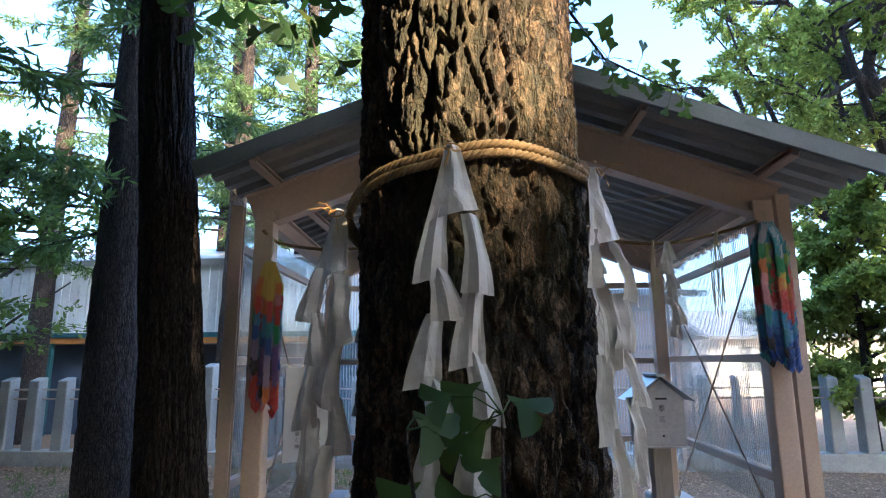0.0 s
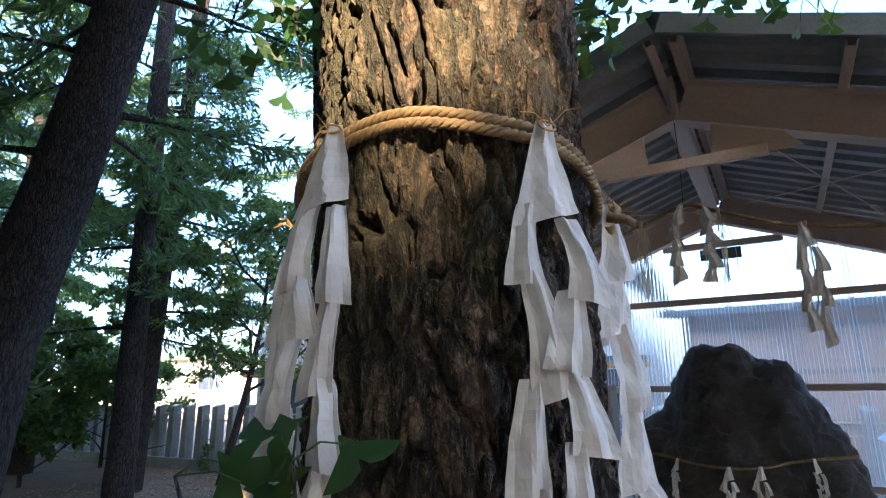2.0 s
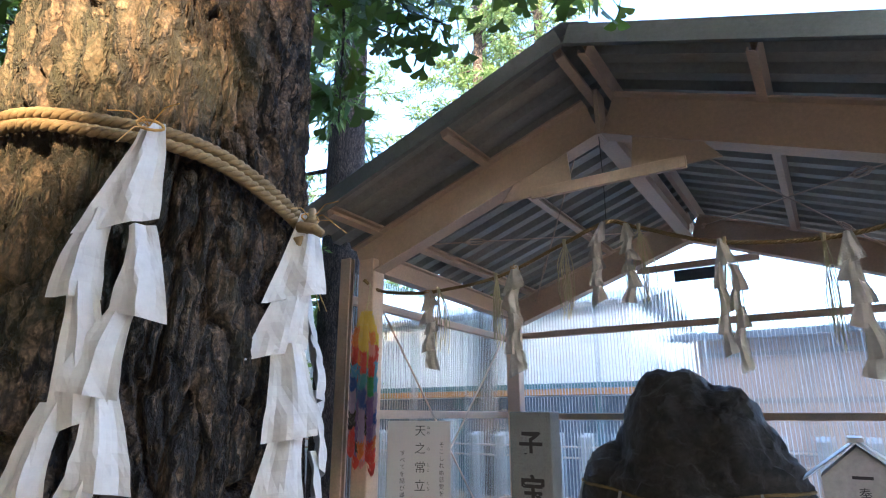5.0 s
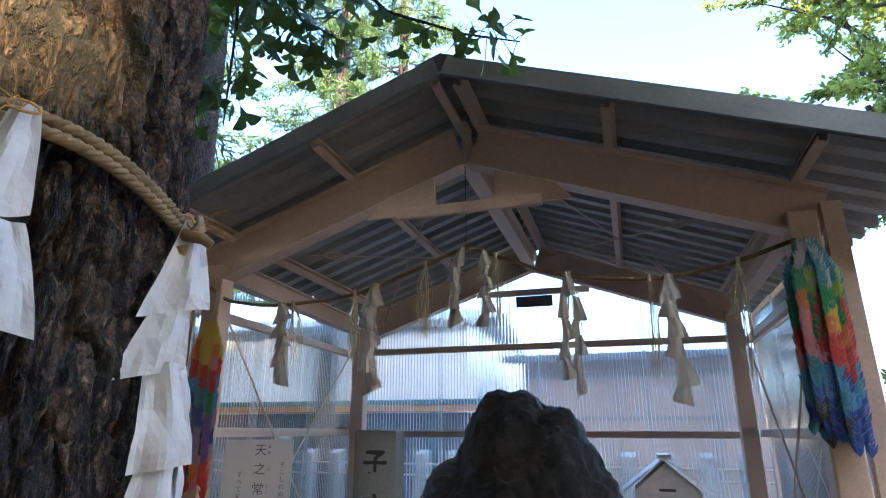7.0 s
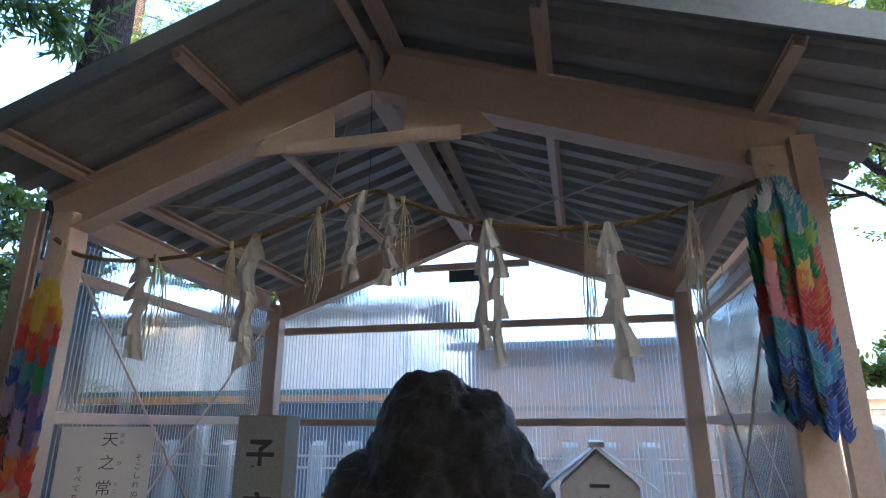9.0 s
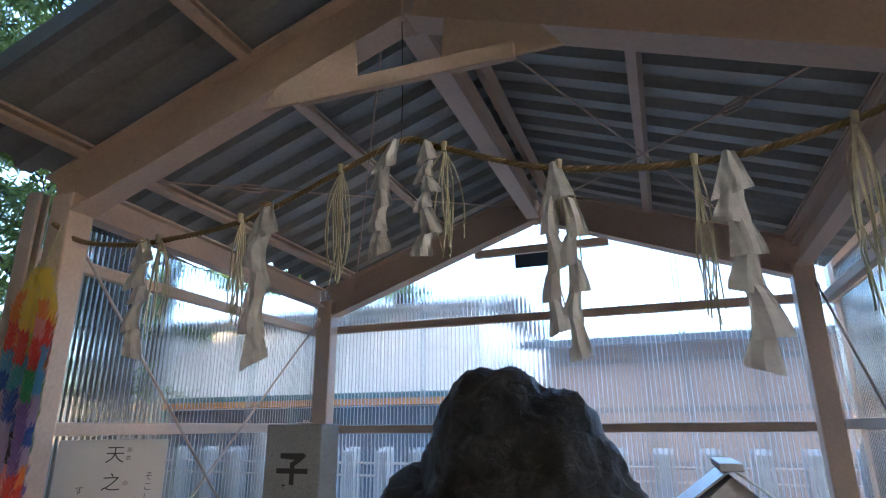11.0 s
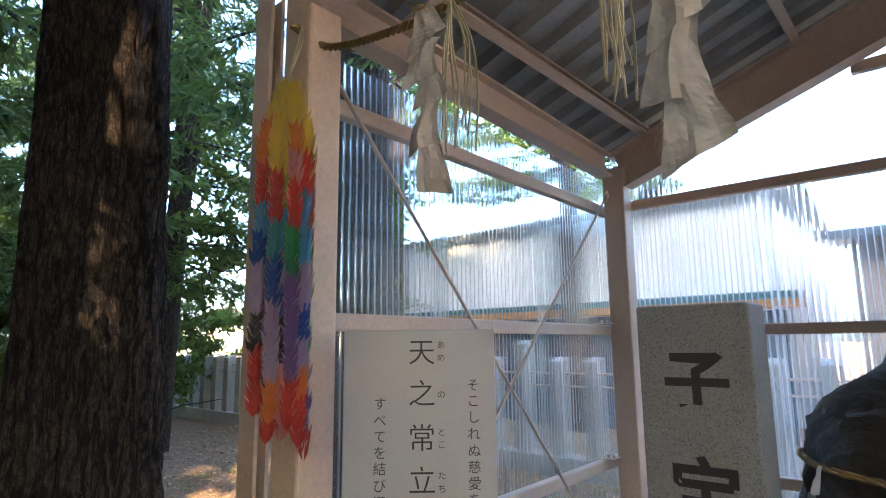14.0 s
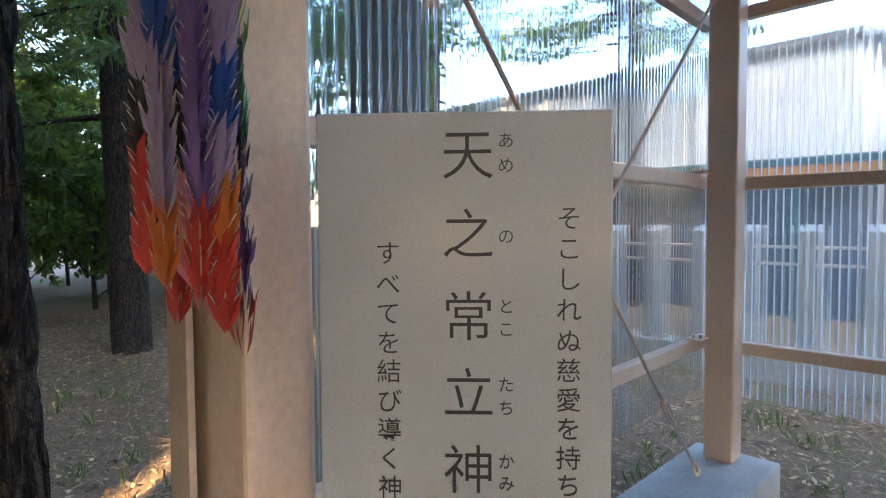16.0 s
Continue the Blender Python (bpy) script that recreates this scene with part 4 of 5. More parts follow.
def smooth_line(pts, n):
    pts = [Vector(p) for p in pts]
    out = []
    for i in range(len(pts) - 1):
        a, b2, c, d = pts[max(i - 1, 0)], pts[i], pts[i + 1], pts[min(i + 2, len(pts) - 1)]
        for k in range(n):
            t = k / n
            out.append(0.5 * ((2 * b2) + (c - a) * t + (2 * a - 5 * b2 + 4 * c - d) * t * t + (3 * b2 - a - 3 * c + d) * t ** 3))
    return out + [pts[-1]]


inner = thing("straw_rope", ROPE[0], "thin twisted straw rope strung across the shelter front", "rope")
part("rope", twisted_rope(smooth_line(ROPE, 22), 0.012, 0.06, 5), STRAW, inner, smooth=True)
part("hanging_wire", tube([(0.385, 3.87, 2.40), (0.39, 3.862, 2.62), (0.388, 3.85, 2.90)], 0.0022, 5), INK, inner, "thin dark wire")


def rope_z(x):
    for p, q in zip(ROPE, ROPE[1:]):
        if p[0] <= x <= q[0]:
            return p[2] + (q[2] - p[2]) * (x - p[0]) / (q[0] - p[0])


for i, (x, ln, w, st) in enumerate(((-0.755, 0.48, 0.15, 1), (-0.155, 0.58, 0.165, 1), (0.37, 0.48, 0.11, 1), (0.49, 0.36, 0.10, 1), (0.925, 0.52, 0.11, 2), (1.42, 0.54, 0.13, 1))):
    shide("paper_streamer", Matrix.Translation((x, 3.862, rope_z(x) - 0.008)), ln, w, 90 + i, "white folded paper streamer hanging from the straw rope", "streamers across the shelter", tie=i in (0, 1), strips=st)


def tassel(x, z, ln, n, seed, y=3.862):
    rng = np.random.default_rng(seed)
    t = thing("straw_tassel", (x, y, z), "tassel of pale straw strands hanging from the rope", "tassel", "tassels across the shelter")
    for i in range(n):
        dx, dy = rng.normal(0, 0.022), rng.normal(0, 0.014)
        l2 = ln * (0.8 + 0.25 * rng.random())
        pts = [Vector((x + rng.normal(0, 0.004), y, z)), Vector((x + dx * 0.9 + rng.normal(0, 0.006), y + dy, z - 0.3 * l2)), Vector((x + dx * 1.2 + rng.normal(0, 0.008), y + dy, z - 0.65 * l2)), Vector((x + dx + rng.normal(0, 0.01), y + dy, z - l2))]
        part("strand", tube(smooth_line(pts, 4), 0.0028, 4), TWINE, t)
    part("knot", tube([(x, y - 0.012, z + 0.014), (x, y - 0.014, z - 0.02)], [0.012, 0.008], 8), TWINE, t)


for i, (x, ln, n) in enumerate(((-0.68, 0.38, 9), (-0.28, 0.42, 10), (0.15, 0.43, 12), (0.555, 0.40, 10), (0.94, 0.46, 8), (1.33, 0.48, 9), (1.74, 0.52, 10))):
    tassel(x, rope_z(x), ln, n, 110 + i)

# ---- folded paper cranes in strings ----
CRANE_COLOURS = {"yellow": (0.75, 0.55, 0.06), "pink": (0.70, 0.28, 0.30), "red": (0.60, 0.05, 0.04), "orange": (0.72, 0.22, 0.04), "lime": (0.32, 0.50, 0.06), "green": (0.03, 0.30, 0.10), "teal": (0.05, 0.30, 0.38), "sky": (0.10, 0.35, 0.66), "blue": (0.02, 0.09, 0.42), "lilac": (0.42, 0.34, 0.56), "violet": (0.20, 0.12, 0.38), "black": (0.02, 0.02, 0.025), "silver": (0.52, 0.50, 0.54)}


def crane_mesh(name, colour):
    m, n, l, b = nodes_of("origami_" + name)
    colour = tuple(0.92 * k for k in colour)
    info = n.new("ShaderNodeObjectInfo")
    c = mixed(n, l, ramp(n, l, info.outputs["Random"], [(0.0, (0, 0, 0)), (1.0, (0.3, 0.3, 0.3))]), colour, tuple(min(1, 0.7 * k + 0.12) for k in colour))
    l.new(c, b.inputs["Base Color"])
    b.inputs["Roughness"].default_value = 0.5
    bm = bmesh.new()
    pale = []
    for face in (-1, 1):
        y = face * 0.010
        for s in (-1, 1):
            # one wing: a broad blade from the breast up to its tip, with the paper's pale back showing along the upper edge
            b1, b2, tip, m1, m2, t2 = [bm.verts.new(p) for p in ((0, y * 0.2, -0.032), (s * 0.015, y * 0.75, -0.010), (s * 0.0185, y * 1.1, 0.021), (0, y * 1.0, 0.001), (0, y * 0.9, 0.0024), (s * 0.018, y * 1.0, 0.0225))]
            bm.faces.new((b1, b2, tip, m1) if s * face > 0 else (m1, tip, b2, b1))
            pale.append(bm.faces.new((m1, tip, t2, m2) if s * face > 0 else (m2, t2, tip, m1)))
    for s in (-1, 1):
        q = [bm.verts.new(p) for p in ((0.003, s * 0.006, -0.012), (-0.003, s * 0.006, -0.012), (0, s * 0.019, 0.026))]
        bm.faces.new(q)
    bm.faces.index_update()
    rim = {f.index for f in pale}
    me = bpy.data.meshes.new("paper_crane")
    bm.to_mesh(me)
    bm.free()
    me.materials.append(m)
    me.materials.append(PAPER)
    for p in me.polygons:
        p.material_index = 1 if p.index in rim else 0
    return me


CRANES = {k: crane_mesh(k, v) for k, v in CRANE_COLOURS.items()}


def crane_garland(at, strands, label, order, spread, depth, seed, step=0.020, scale=1.0, singles=300, tie=None):
    """Strings of cranes stacked into one another; those towards the path first, the rest joined."""
    rng = np.random.default_rng(seed)
    g = thing("paper_crane_garland", at, label, "paper cranes", "crane garlands on the front posts")
    x0, y0, z0 = at
    for dx in (-0.012, 0.0, 0.014):
        part("tie_string", tube(smooth_line([tie, (x0 + dx + 0.01, y0 + 0.02, (z0 + tie[2]) / 2), (x0 + dx * 0.3, y0, z0)], 6), 0.0022, 5), TWINE, g)
    rest, faces, mats, names, made = [], [], [], list(CRANES), 0
    angles = sorted((2 * math.pi * (s + 0.5 * rng.random()) / strands for s in range(strands)), key=lambda a: math.sin(a))
    for s, a in enumerate(angles):
        rad = 1.0 if s % 3 else 0.5
        sx, sy = spread * rad * math.cos(a), depth * rad * math.sin(a)
        n = int(round((1.0 + 0.045 * rng.normal()) * order["length"] / step))
        shift = int(rng.integers(-4, 5))
        bm = bmesh.new()
        add_tube(bm, [(x0, y0, z0), (x0 + sx * 0.8, y0 + sy * 0.8, z0 - 0.14), (x0 + sx, y0 + sy, z0 - 0.05 - (n - 1) * step)], 0.001, 4)
        part("string", bm, TWINE, g)
        face = rng.normal(0, 16)
        run, name = 0, ""
        for i in range(n):
            f = max(0, min(n - 1, i + shift)) / n
            if run <= 0:
                name = next(c for lim, cs in order["bands"] for c in [cs[int(rng.random() * len(cs) * 0.999)]] if f <= lim)
                run = int(rng.integers(5, 11))
            run -= 1
            open_out = min(1.0, 0.25 + i * step / 0.2)
            k = scale * (0.92 + 0.16 * rng.random())
            mm = Matrix.Translation((x0 + sx * open_out + rng.normal(0, 0.003), y0 + sy * open_out + rng.normal(0, 0.003), z0 - 0.05 - i * step)) @ pose(0, 0, 0, rng.normal(0, 3), rng.normal(0, 3), face + rng.normal(0, 5)) @ Matrix.Diagonal((k, k, k, 1))
            if made < singles:
                ob = new("paper_crane", CRANES[name])
                ob.parent = g
                ob.matrix_parent_inverse = g.matrix_basis.inverted()
                ob.matrix_basis = mm
                made += 1
            else:
                o = len(rest)
                me = CRANES[name]
                rest += [tuple(mm @ v.co) for v in me.vertices]
                faces += [tuple(o + j for j in p.vertices) for p in me.polygons]
                mats += [len(names) if p.material_index else names.index(name) for p in me.polygons]
    if rest:
        me = bpy.data.meshes.new("crane_bunch")
        me.from_pydata(rest, [], faces)
        for nm in names:
            me.materials.append(CRANES[nm].materials[0])
        me.materials.append(PAPER)
        me.polygons.foreach_set("material_index", mats)
        ob = new("crane_bunch", me)
        ob.parent = g
        ob.matrix_parent_inverse = g.matrix_basis.inverted()
        tagged(ob, "", kind="stuff")
    return g


LEFT_ORDER = {"length": 0.88, "bands": [(0.10, ("yellow", "yellow", "pink")), (0.22, ("pink", "orange", "yellow", "red")), (0.33, ("red", "orange", "red", "sky")), (0.45, ("lime", "green", "teal", "sky")), (0.58, ("blue", "sky", "green", "blue")), (0.74, ("lilac", "blue", "lilac", "violet", "lilac")), (0.84, ("lilac", "black", "violet", "lilac")), (0.92, ("black", "orange", "red")), (1.01, ("red", "pink", "red"))]}
RIGHT_ORDER = {"length": 0.84, "bands": [(0.14, ("silver", "teal")), (0.28, ("green", "lime", "teal")), (0.42, ("yellow", "orange", "green", "red")), (0.62, ("red", "pink", "red", "orange")), (0.76, ("teal", "sky", "blue")), (0.92, ("blue", "teal", "blue")), (1.01, ("black", "blue"))]}
crane_garland((-1.160, 3.745, 2.075), 14, "long colourful strings of folded paper cranes tied to the post", LEFT_ORDER, 0.078, 0.052, 130, 0.0135, 0.95, singles=300, tie=(-1.19, 3.80, 2.25))
crane_garland((2.005, 3.745, 2.28), 21, "thick bunch of paper crane strings tied to the post", RIGHT_ORDER, 0.092, 0.055, 131, 0.0135, 1.0, tie=(2.02, 3.80, 2.33))


# ---- shelter details: tie, braces, rods, plaque ----
bm = bmesh.new()
add_box(bm, (0.0, 3.772, 2.575), (0.83, 3.80, 2.638))
part("collar_tie", bm, STEEL, shelter, "flat tie bar across the gable", bevel=0.004)
for s in (-1, 1):
    bm = bmesh.new()
    vs = [(RIDGE_X + s * 0.16, 2.60), (RIDGE_X + s * 0.60, 2.60), (RIDGE_X + s * 0.52, 2.70), (RIDGE_X + s * 0.18, 2.822)]
    m = [bm.verts.new((x, y, z)) for y in (3.802, 3.815) for x, z in vs]
    for q in ((0, 1, 2, 3), (7, 6, 5, 4), (0, 4, 5, 1), (1, 5, 6, 2), (2, 6, 7, 3), (3, 7, 4, 0)):
        bm.faces.new([m[i] for i in q])
    bmesh.ops.recalc_face_normals(bm, faces=bm.faces)
    part("gusset", bm, STEEL, shelter, bevel=0.006)


def brace(p, q, r=0.0075, turn=None, name="brace_rod"):
    """A tension rod with eye plates and, part of the way, a turnbuckle."""
    p, q = Vector(p), Vector(q)
    rod = part(name, tube([p, q], r, 8), GALV, shelter)
    d = (q - p).normalized()
    for a, s in ((p, 1), (q, -1)):
        m, _ = frame_to(a, a + d * s)
        bm = bmesh.new()
        o = [(-0.03, -0.018), (0.035, -0.026), (0.09, -0.006), (0.09, 0.006), (0.035, 0.026), (-0.03, 0.018)]
        lo = [bm.verts.new(m @ Vector((x, -0.003, z))) for x, z in o]
        hi = [bm.verts.new(m @ Vector((x, 0.003, z))) for x, z in o]
        bm.faces.new(lo)
        bm.faces.new(hi[::-1])
        for i in range(6):
            bm.faces.new((lo[(i + 1) % 6], lo[i], hi[i], hi[(i + 1) % 6]))
        part("eye_plate", bm, STEEL, rod)
        part("bolt", tube([m @ Vector((0.02, -0.012, 0)), m @ Vector((0.02, 0.012, 0))], 0.011, 6), GALV, rod)
    if turn:
        c = p.lerp(q, turn)
        m, _ = frame_to(c - d * 0.075, c + d * 0.075)
        bm = bmesh.new()
        for s in (-1, 1):
            add_tube(bm, [m @ Vector(v) for v in ((0, 0, s * 0.006), (0.03, 0, s * 0.019), (0.12, 0, s * 0.019), (0.15, 0, s * 0.006))], 0.0065, 6)
        for x in (0.0, 0.15):
            add_tube(bm, [m @ Vector((x - 0.014, 0, 0)), m @ Vector((x + 0.014, 0, 0))], 0.0115, 8)
        part("turnbuckle", bm, GALV, rod)
    return rod


brace((-1.335, 3.96, 2.30), (-1.385, 6.02, 0.11), turn=0.84)
brace((-1.41, 6.22, 2.24), (-1.32, 3.98, 0.14), turn=0.84)
brace((2.09, 3.96, 2.28), (2.12, 6.20, 0.12), turn=0.84)
brace((2.13, 6.22, 2.24), (2.08, 3.98, 0.14), turn=0.84)


def under_roof(x):
    return 3.055 - SLOPE * abs(x - RIDGE_X)


for s in (-1, 1):
    xa, xb = RIDGE_X + s * 0.12, RIDGE_X + s * 1.50
    brace((xa, 3.93, under_roof(xa)), (xb, 6.26, under_roof(xb)), 0.005, turn=0.72)
    brace((xb, 3.93, under_roof(xb)), (xa, 6.26, under_roof(xa)), 0.005, turn=0.24)

# plate fixings where the low rails meet the posts
for x, y, z in ((-1.46, 6.20, 0.665), (-1.46, 6.20, 1.445), (2.17, 6.2, 0.665)):
    bm = bmesh.new()
    add_box(bm, (x - 0.045, y - 0.05, z - 0.001), (x + 0.035, y + 0.05, z + 0.005))
    fix = part("cleat", bm, STEEL, shelter)
    for dx in (-0.02, 0.012):
        part("bolt", tube([(x + dx, y, z + 0.005), (x + dx, y, z + 0.022)], 0.009, 6), GALV, fix)

plaque = tagged(obj("plaque", box((0.215, 6.352, 2.56), (0.565, 6.362, 2.665)), PLAQUE_AND_SHADE, bevel=0.002), "small dark blank plaque fixed under the gable rail", "plaque")

# ---- the standing rock ----
def boulder():
    bm = bmesh.new()
    bmesh.ops.create_icosphere(bm, subdivisions=6, radius=1.0)
    o = Vector((0.40, 5.15, 0.55))
    lobes = [((0.36, 5.22, 0.62), (0.50, 0.45, 1.055)), ((0.40, 5.08, 0.45), (0.62, 0.50, 0.86)), ((0.58, 5.15, 0.75), (0.46, 0.42, 0.84)), ((-0.06, 5.10, 0.70), (0.24, 0.30, 0.52)), ((0.84, 5.1, 0.45), (0.30, 0.35, 0.80)), ((0.34, 5.15, 1.2), (0.36, 0.34, 0.53))]
    for v in bm.verts:
        d = v.co.normalized()
        best = 0.2
        for c, r in lobes:
            a = Vector([d[i] / r[i] for i in range(3)])
            b2 = Vector([(o[i] - c[i]) / r[i] for i in range(3)])
            A, B, C = a.dot(a), a.dot(b2), b2.dot(b2) - 1
            D = B * B - A * C
            if D > 0:
                best = max(best, (-B + math.sqrt(D)) / A)
        p = o + d * best
        q = p * 2.3
        n1 = noise.fractal(q, 0.75, 2.1, 7) * 0.06
        n2 = (abs(noise.noise(p * 5.5)) - 0.25) * 0.07 + (abs(noise.noise(p * 13)) - 0.25) * 0.035
        cell = noise.voronoi(p * 3.2)[0]
        v.co = p + d * (n1 - n2 + (cell[1] - cell[0] - 0.3) * 0.05)
        v.co.z = max(v.co.z, GROUND - 0.03)
    return bm


stone = tagged(obj("sacred_rock", boulder(), ROCK, smooth=True), "big rugged dark rock standing on the shelter floor", "rock")
from mathutils.bvhtree import BVHTree
skin = BVHTree.FromPolygons([v.co for v in stone.data.vertices], [tuple(p.vertices) for p in stone.data.polygons])


def on_rock(a, gap):
    t = radians(a)
    d = Vector((math.cos(t), math.sin(t), 0))
    o = Vector((0.41, 5.10, 0.935 + 0.045 * math.cos(t * 2) - 0.03 * math.sin(t)))
    hit = skin.ray_cast(o + d * 2, -d)[0]
    return (hit or o + d * 0.6) + d * gap


rough_loop = [on_rock(a, 0.012) for a in np.arange(0, 360, 3)]
loop = []
for i in range(len(rough_loop) + 1):
    near = [rough_loop[(i + k) % len(rough_loop)] for k in (-2, -1, 0, 1, 2)]
    loop.append(sum(near, Vector()) / 5 + (rough_loop[i % len(rough_loop)] - Vector((0.41, 5.1, 0.935))).normalized() * 0.006)
rrope = thing("rock_rope", loop[0], "thin straw rope tied round the dark rock", "rope")
part("rope", twisted_rope(loop, 0.011, 0.05, 5), STRAW, rrope, smooth=True)
for i, a in enumerate((205, 232, 268, 288, 325)):
    t = radians(a)
    p = on_rock(a, 0.03)
    shide("paper_streamer", Matrix.Translation(p) @ Matrix.Rotation(t + math.pi / 2, 4, "Z"), 0.30, 0.075, 140 + i, "small white paper streamer hanging on the rock's rope", "streamers on the rock", tie=False)


# ---- writing ----
def letters(name, text, size, m, material, parent, depth=0.0008, bold=0.0):
    cu = bpy.data.curves.new(name, "FONT")
    cu.body, cu.size, cu.align_x, cu.align_y, cu.extrude = text, size, "CENTER", "CENTER", depth
    cu.resolution_u, cu.offset = 4, bold
    tmp = bpy.data.objects.new(name, cu)
    scene.collection.objects.link(tmp)
    me = bpy.data.meshes.new_from_object(tmp.evaluated_get(bpy.context.evaluated_depsgraph_get()))
    bpy.data.objects.remove(tmp)
    me.transform(m)
    me.materials.append(material)
    ob = new(name, me)
    if parent:
        ob.parent = parent
        ob.matrix_parent_inverse = parent.matrix_basis.inverted()
    return ob


STAND = Matrix.Rotation(radians(90), 4, "X")
# the sign board beside the post
ang = math.atan2(4.133 - 3.872, -0.773 + 1.065)
B = Matrix.Translation((-1.065, 3.872, 1.369)) @ Matrix.Rotation(ang, 4, "Z")
BW, BH = 0.392, 0.60
sign = thing("sign_board", (B @ Vector((BW / 2, 0.02, 0))).to_tuple()[:2] + (GROUND,), "glossy white sign board with black brush lettering on a post", "sign")
board = part("board", box((0, 0, -BH), (BW, 0.012, 0), B), BOARD, sign, bevel=0.003)
part("post", box((BW / 2 - 0.022, 0.0125, GROUND - 1.369 - 0.05), (BW / 2 + 0.022, 0.05, -0.05), B), OLDWOOD, sign, "grey timber post", bevel=0.003)
K = BW / 524


def column(u, marks, size):
    for ch, y in marks:
        letters("character", ch, size * K, B @ Matrix.Translation((u * BW, -0.0012, -(y - 198) * K)) @ STAND, INK, board, bold=-size * K * 0.004)


column(0.515, zip("天之常立神", (280, 420, 567, 705, 845)), 96)
column(0.643, zip("あめのとこたちかみ", (252, 295, 420, 544, 585, 685, 727, 825, 865)), 30)
column(0.853, zip("そこしれぬ慈愛を持ち", (390, 443, 497, 552, 607, 660, 713, 765, 818, 868)), 46)
column(0.242, zip("すべてを結び導く神", (450, 505, 558, 611, 663, 717, 770, 823, 877)), 46)

# the granite stele
stele = thing("stone_stele", (-0.376, 4.52, GROUND), "upright grey granite stele with two carved black characters", "stele")
slab = part("slab", box((-0.518, 4.44, GROUND - 0.05), (-0.235, 4.59, 1.426)), GRANITE, stele, bevel=0.006)
letters("character", "子", 0.165, Matrix.Translation((-0.372, 4.4385, 1.426 - 0.205)) @ STAND, INK, slab, bold=0.0045)
letters("character", "宝", 0.175, Matrix.Translation((-0.368, 4.4385, 1.426 - 0.475)) @ STAND, INK, slab, bold=0.0045)
part("plinth", box((-0.60, 4.36, GROUND - 0.05), (-0.15, 4.68, GROUND + 0.10)), GRANITE, stele, bevel=0.008)

# the offering box on its post
ob_x, ob_y = 1.312, 3.86
offering = thing("offering_box", (ob_x, ob_y + 0.1, GROUND), "small grey house-shaped offering box with metal roof on a post", "offering box")
bm = bmesh.new()
outl = [(-0.14, 0.885), (0.14, 0.885), (0.14, 1.165), (0.0, 1.285), (-0.14, 1.165)]
a = [bm.verts.new((ob_x + x, ob_y, z)) for x, z in outl]
b2 = [bm.verts.new((ob_x + x, ob_y + 0.22, z)) for x, z in outl]
bm.faces.new(a)
bm.faces.new(b2[::-1])
for i in range(5):
    bm.faces.new((a[(i + 1) % 5], a[i], b2[i], b2[(i + 1) % 5]))
body = part("body", bm, BOXPAINT, offering, bevel=0.003)
part("floor_board", box((ob_x - 0.15, ob_y - 0.012, 0.873), (ob_x + 0.15, ob_y + 0.235, 0.885)), BOXPAINT, offering, bevel=0.002)
part("slot", box((ob_x - 0.035, ob_y - 0.0015, 1.160), (ob_x + 0.035, ob_y + 0.003, 1.172)), INK, body)
door = part("drawer", box((ob_x - 0.115, ob_y - 0.004, 0.895), (ob_x + 0.115, ob_y - 0.0005, 0.985)), BOXPAINT, body, bevel=0.002)
part("lock", tube([(ob_x, ob_y - 0.008, 0.945), (ob_x, ob_y - 0.003, 0.945)], 0.007, 10), INK, door)
letters("character", "奉", 0.045, Matrix.Translation((ob_x, ob_y - 0.0015, 1.105)) @ STAND, INK, body)
for dz, w in ((0.012, 0.034), (0.0, 0.026), (-0.012, 0.036)):
    part("faded_mark", box((ob_x - w / 2, ob_y - 0.0015, 1.045 + dz - 0.002), (ob_x + w / 2, ob_y + 0.001, 1.045 + dz + 0.002)), INK, body)
for s in (-1, 1):
    m, ln = frame_to((ob_x, ob_y - 0.03, 1.300), (ob_x + s * 0.20, ob_y - 0.03, 1.150))
    bm = bmesh.new()
    add_box(bm, (0, 0 if s > 0 else -0.29, 0), (ln, 0.29 if s > 0 else 0, 0.006), m)
    part("roof_panel", bm, BOXROOF, offering, "blue-grey sheet metal", bevel=0.0015)
part("ridge_cap", box((ob_x - 0.028, ob_y - 0.034, 1.298), (ob_x + 0.028, ob_y + 0.264, 1.318)), BOXROOF, offering, bevel=0.003)
part("post", box((ob_x - 0.055, ob_y + 0.05, GROUND - 0.05), (ob_x + 0.055, ob_y + 0.16, 0.873)), OLDWOOD, offering, "grey timber post", bevel=0.004)

# ---- the stone fence ----
fence = thing("stone_fence", (0, 8.8, GROUND), "row of pale concrete fence posts on a low wall", "fence")
FX0, FX1, FY = -18.0, 12.6, 8.75
part("base_wall", box((FX0 - 0.2, FY - 0.04, GROUND - 0.05), (FX1 + 0.2, FY + 0.24, 0.12)), FENCE, fence, bevel=0.015)
for z in (0.86, 1.0):
    part("rail", tube([(FX0, FY + 0.10, z), (FX1, FY + 0.10, z)], 0.014, 6), GALV, fence)


def fence_post(h):
    bm = bmesh.new()
    add_box(bm, (-0.095, 0.0, 0.0), (0.095, 0.20, h))
    top = [v for v in bm.verts if v.co.z > h - 0.001]
    for v in top:
        v.co.x *= 0.85
        v.co.z += 0.05 if v.co.y > 0.1 else 0
    bmesh.ops.bevel(bm, geom=bm.edges[:], offset=0.012, segments=1, affect="EDGES")
    me = bpy.data.meshes.new("post")
    bm.to_mesh(me)
    bm.free()
    me.materials.append(FENCE)
    return me


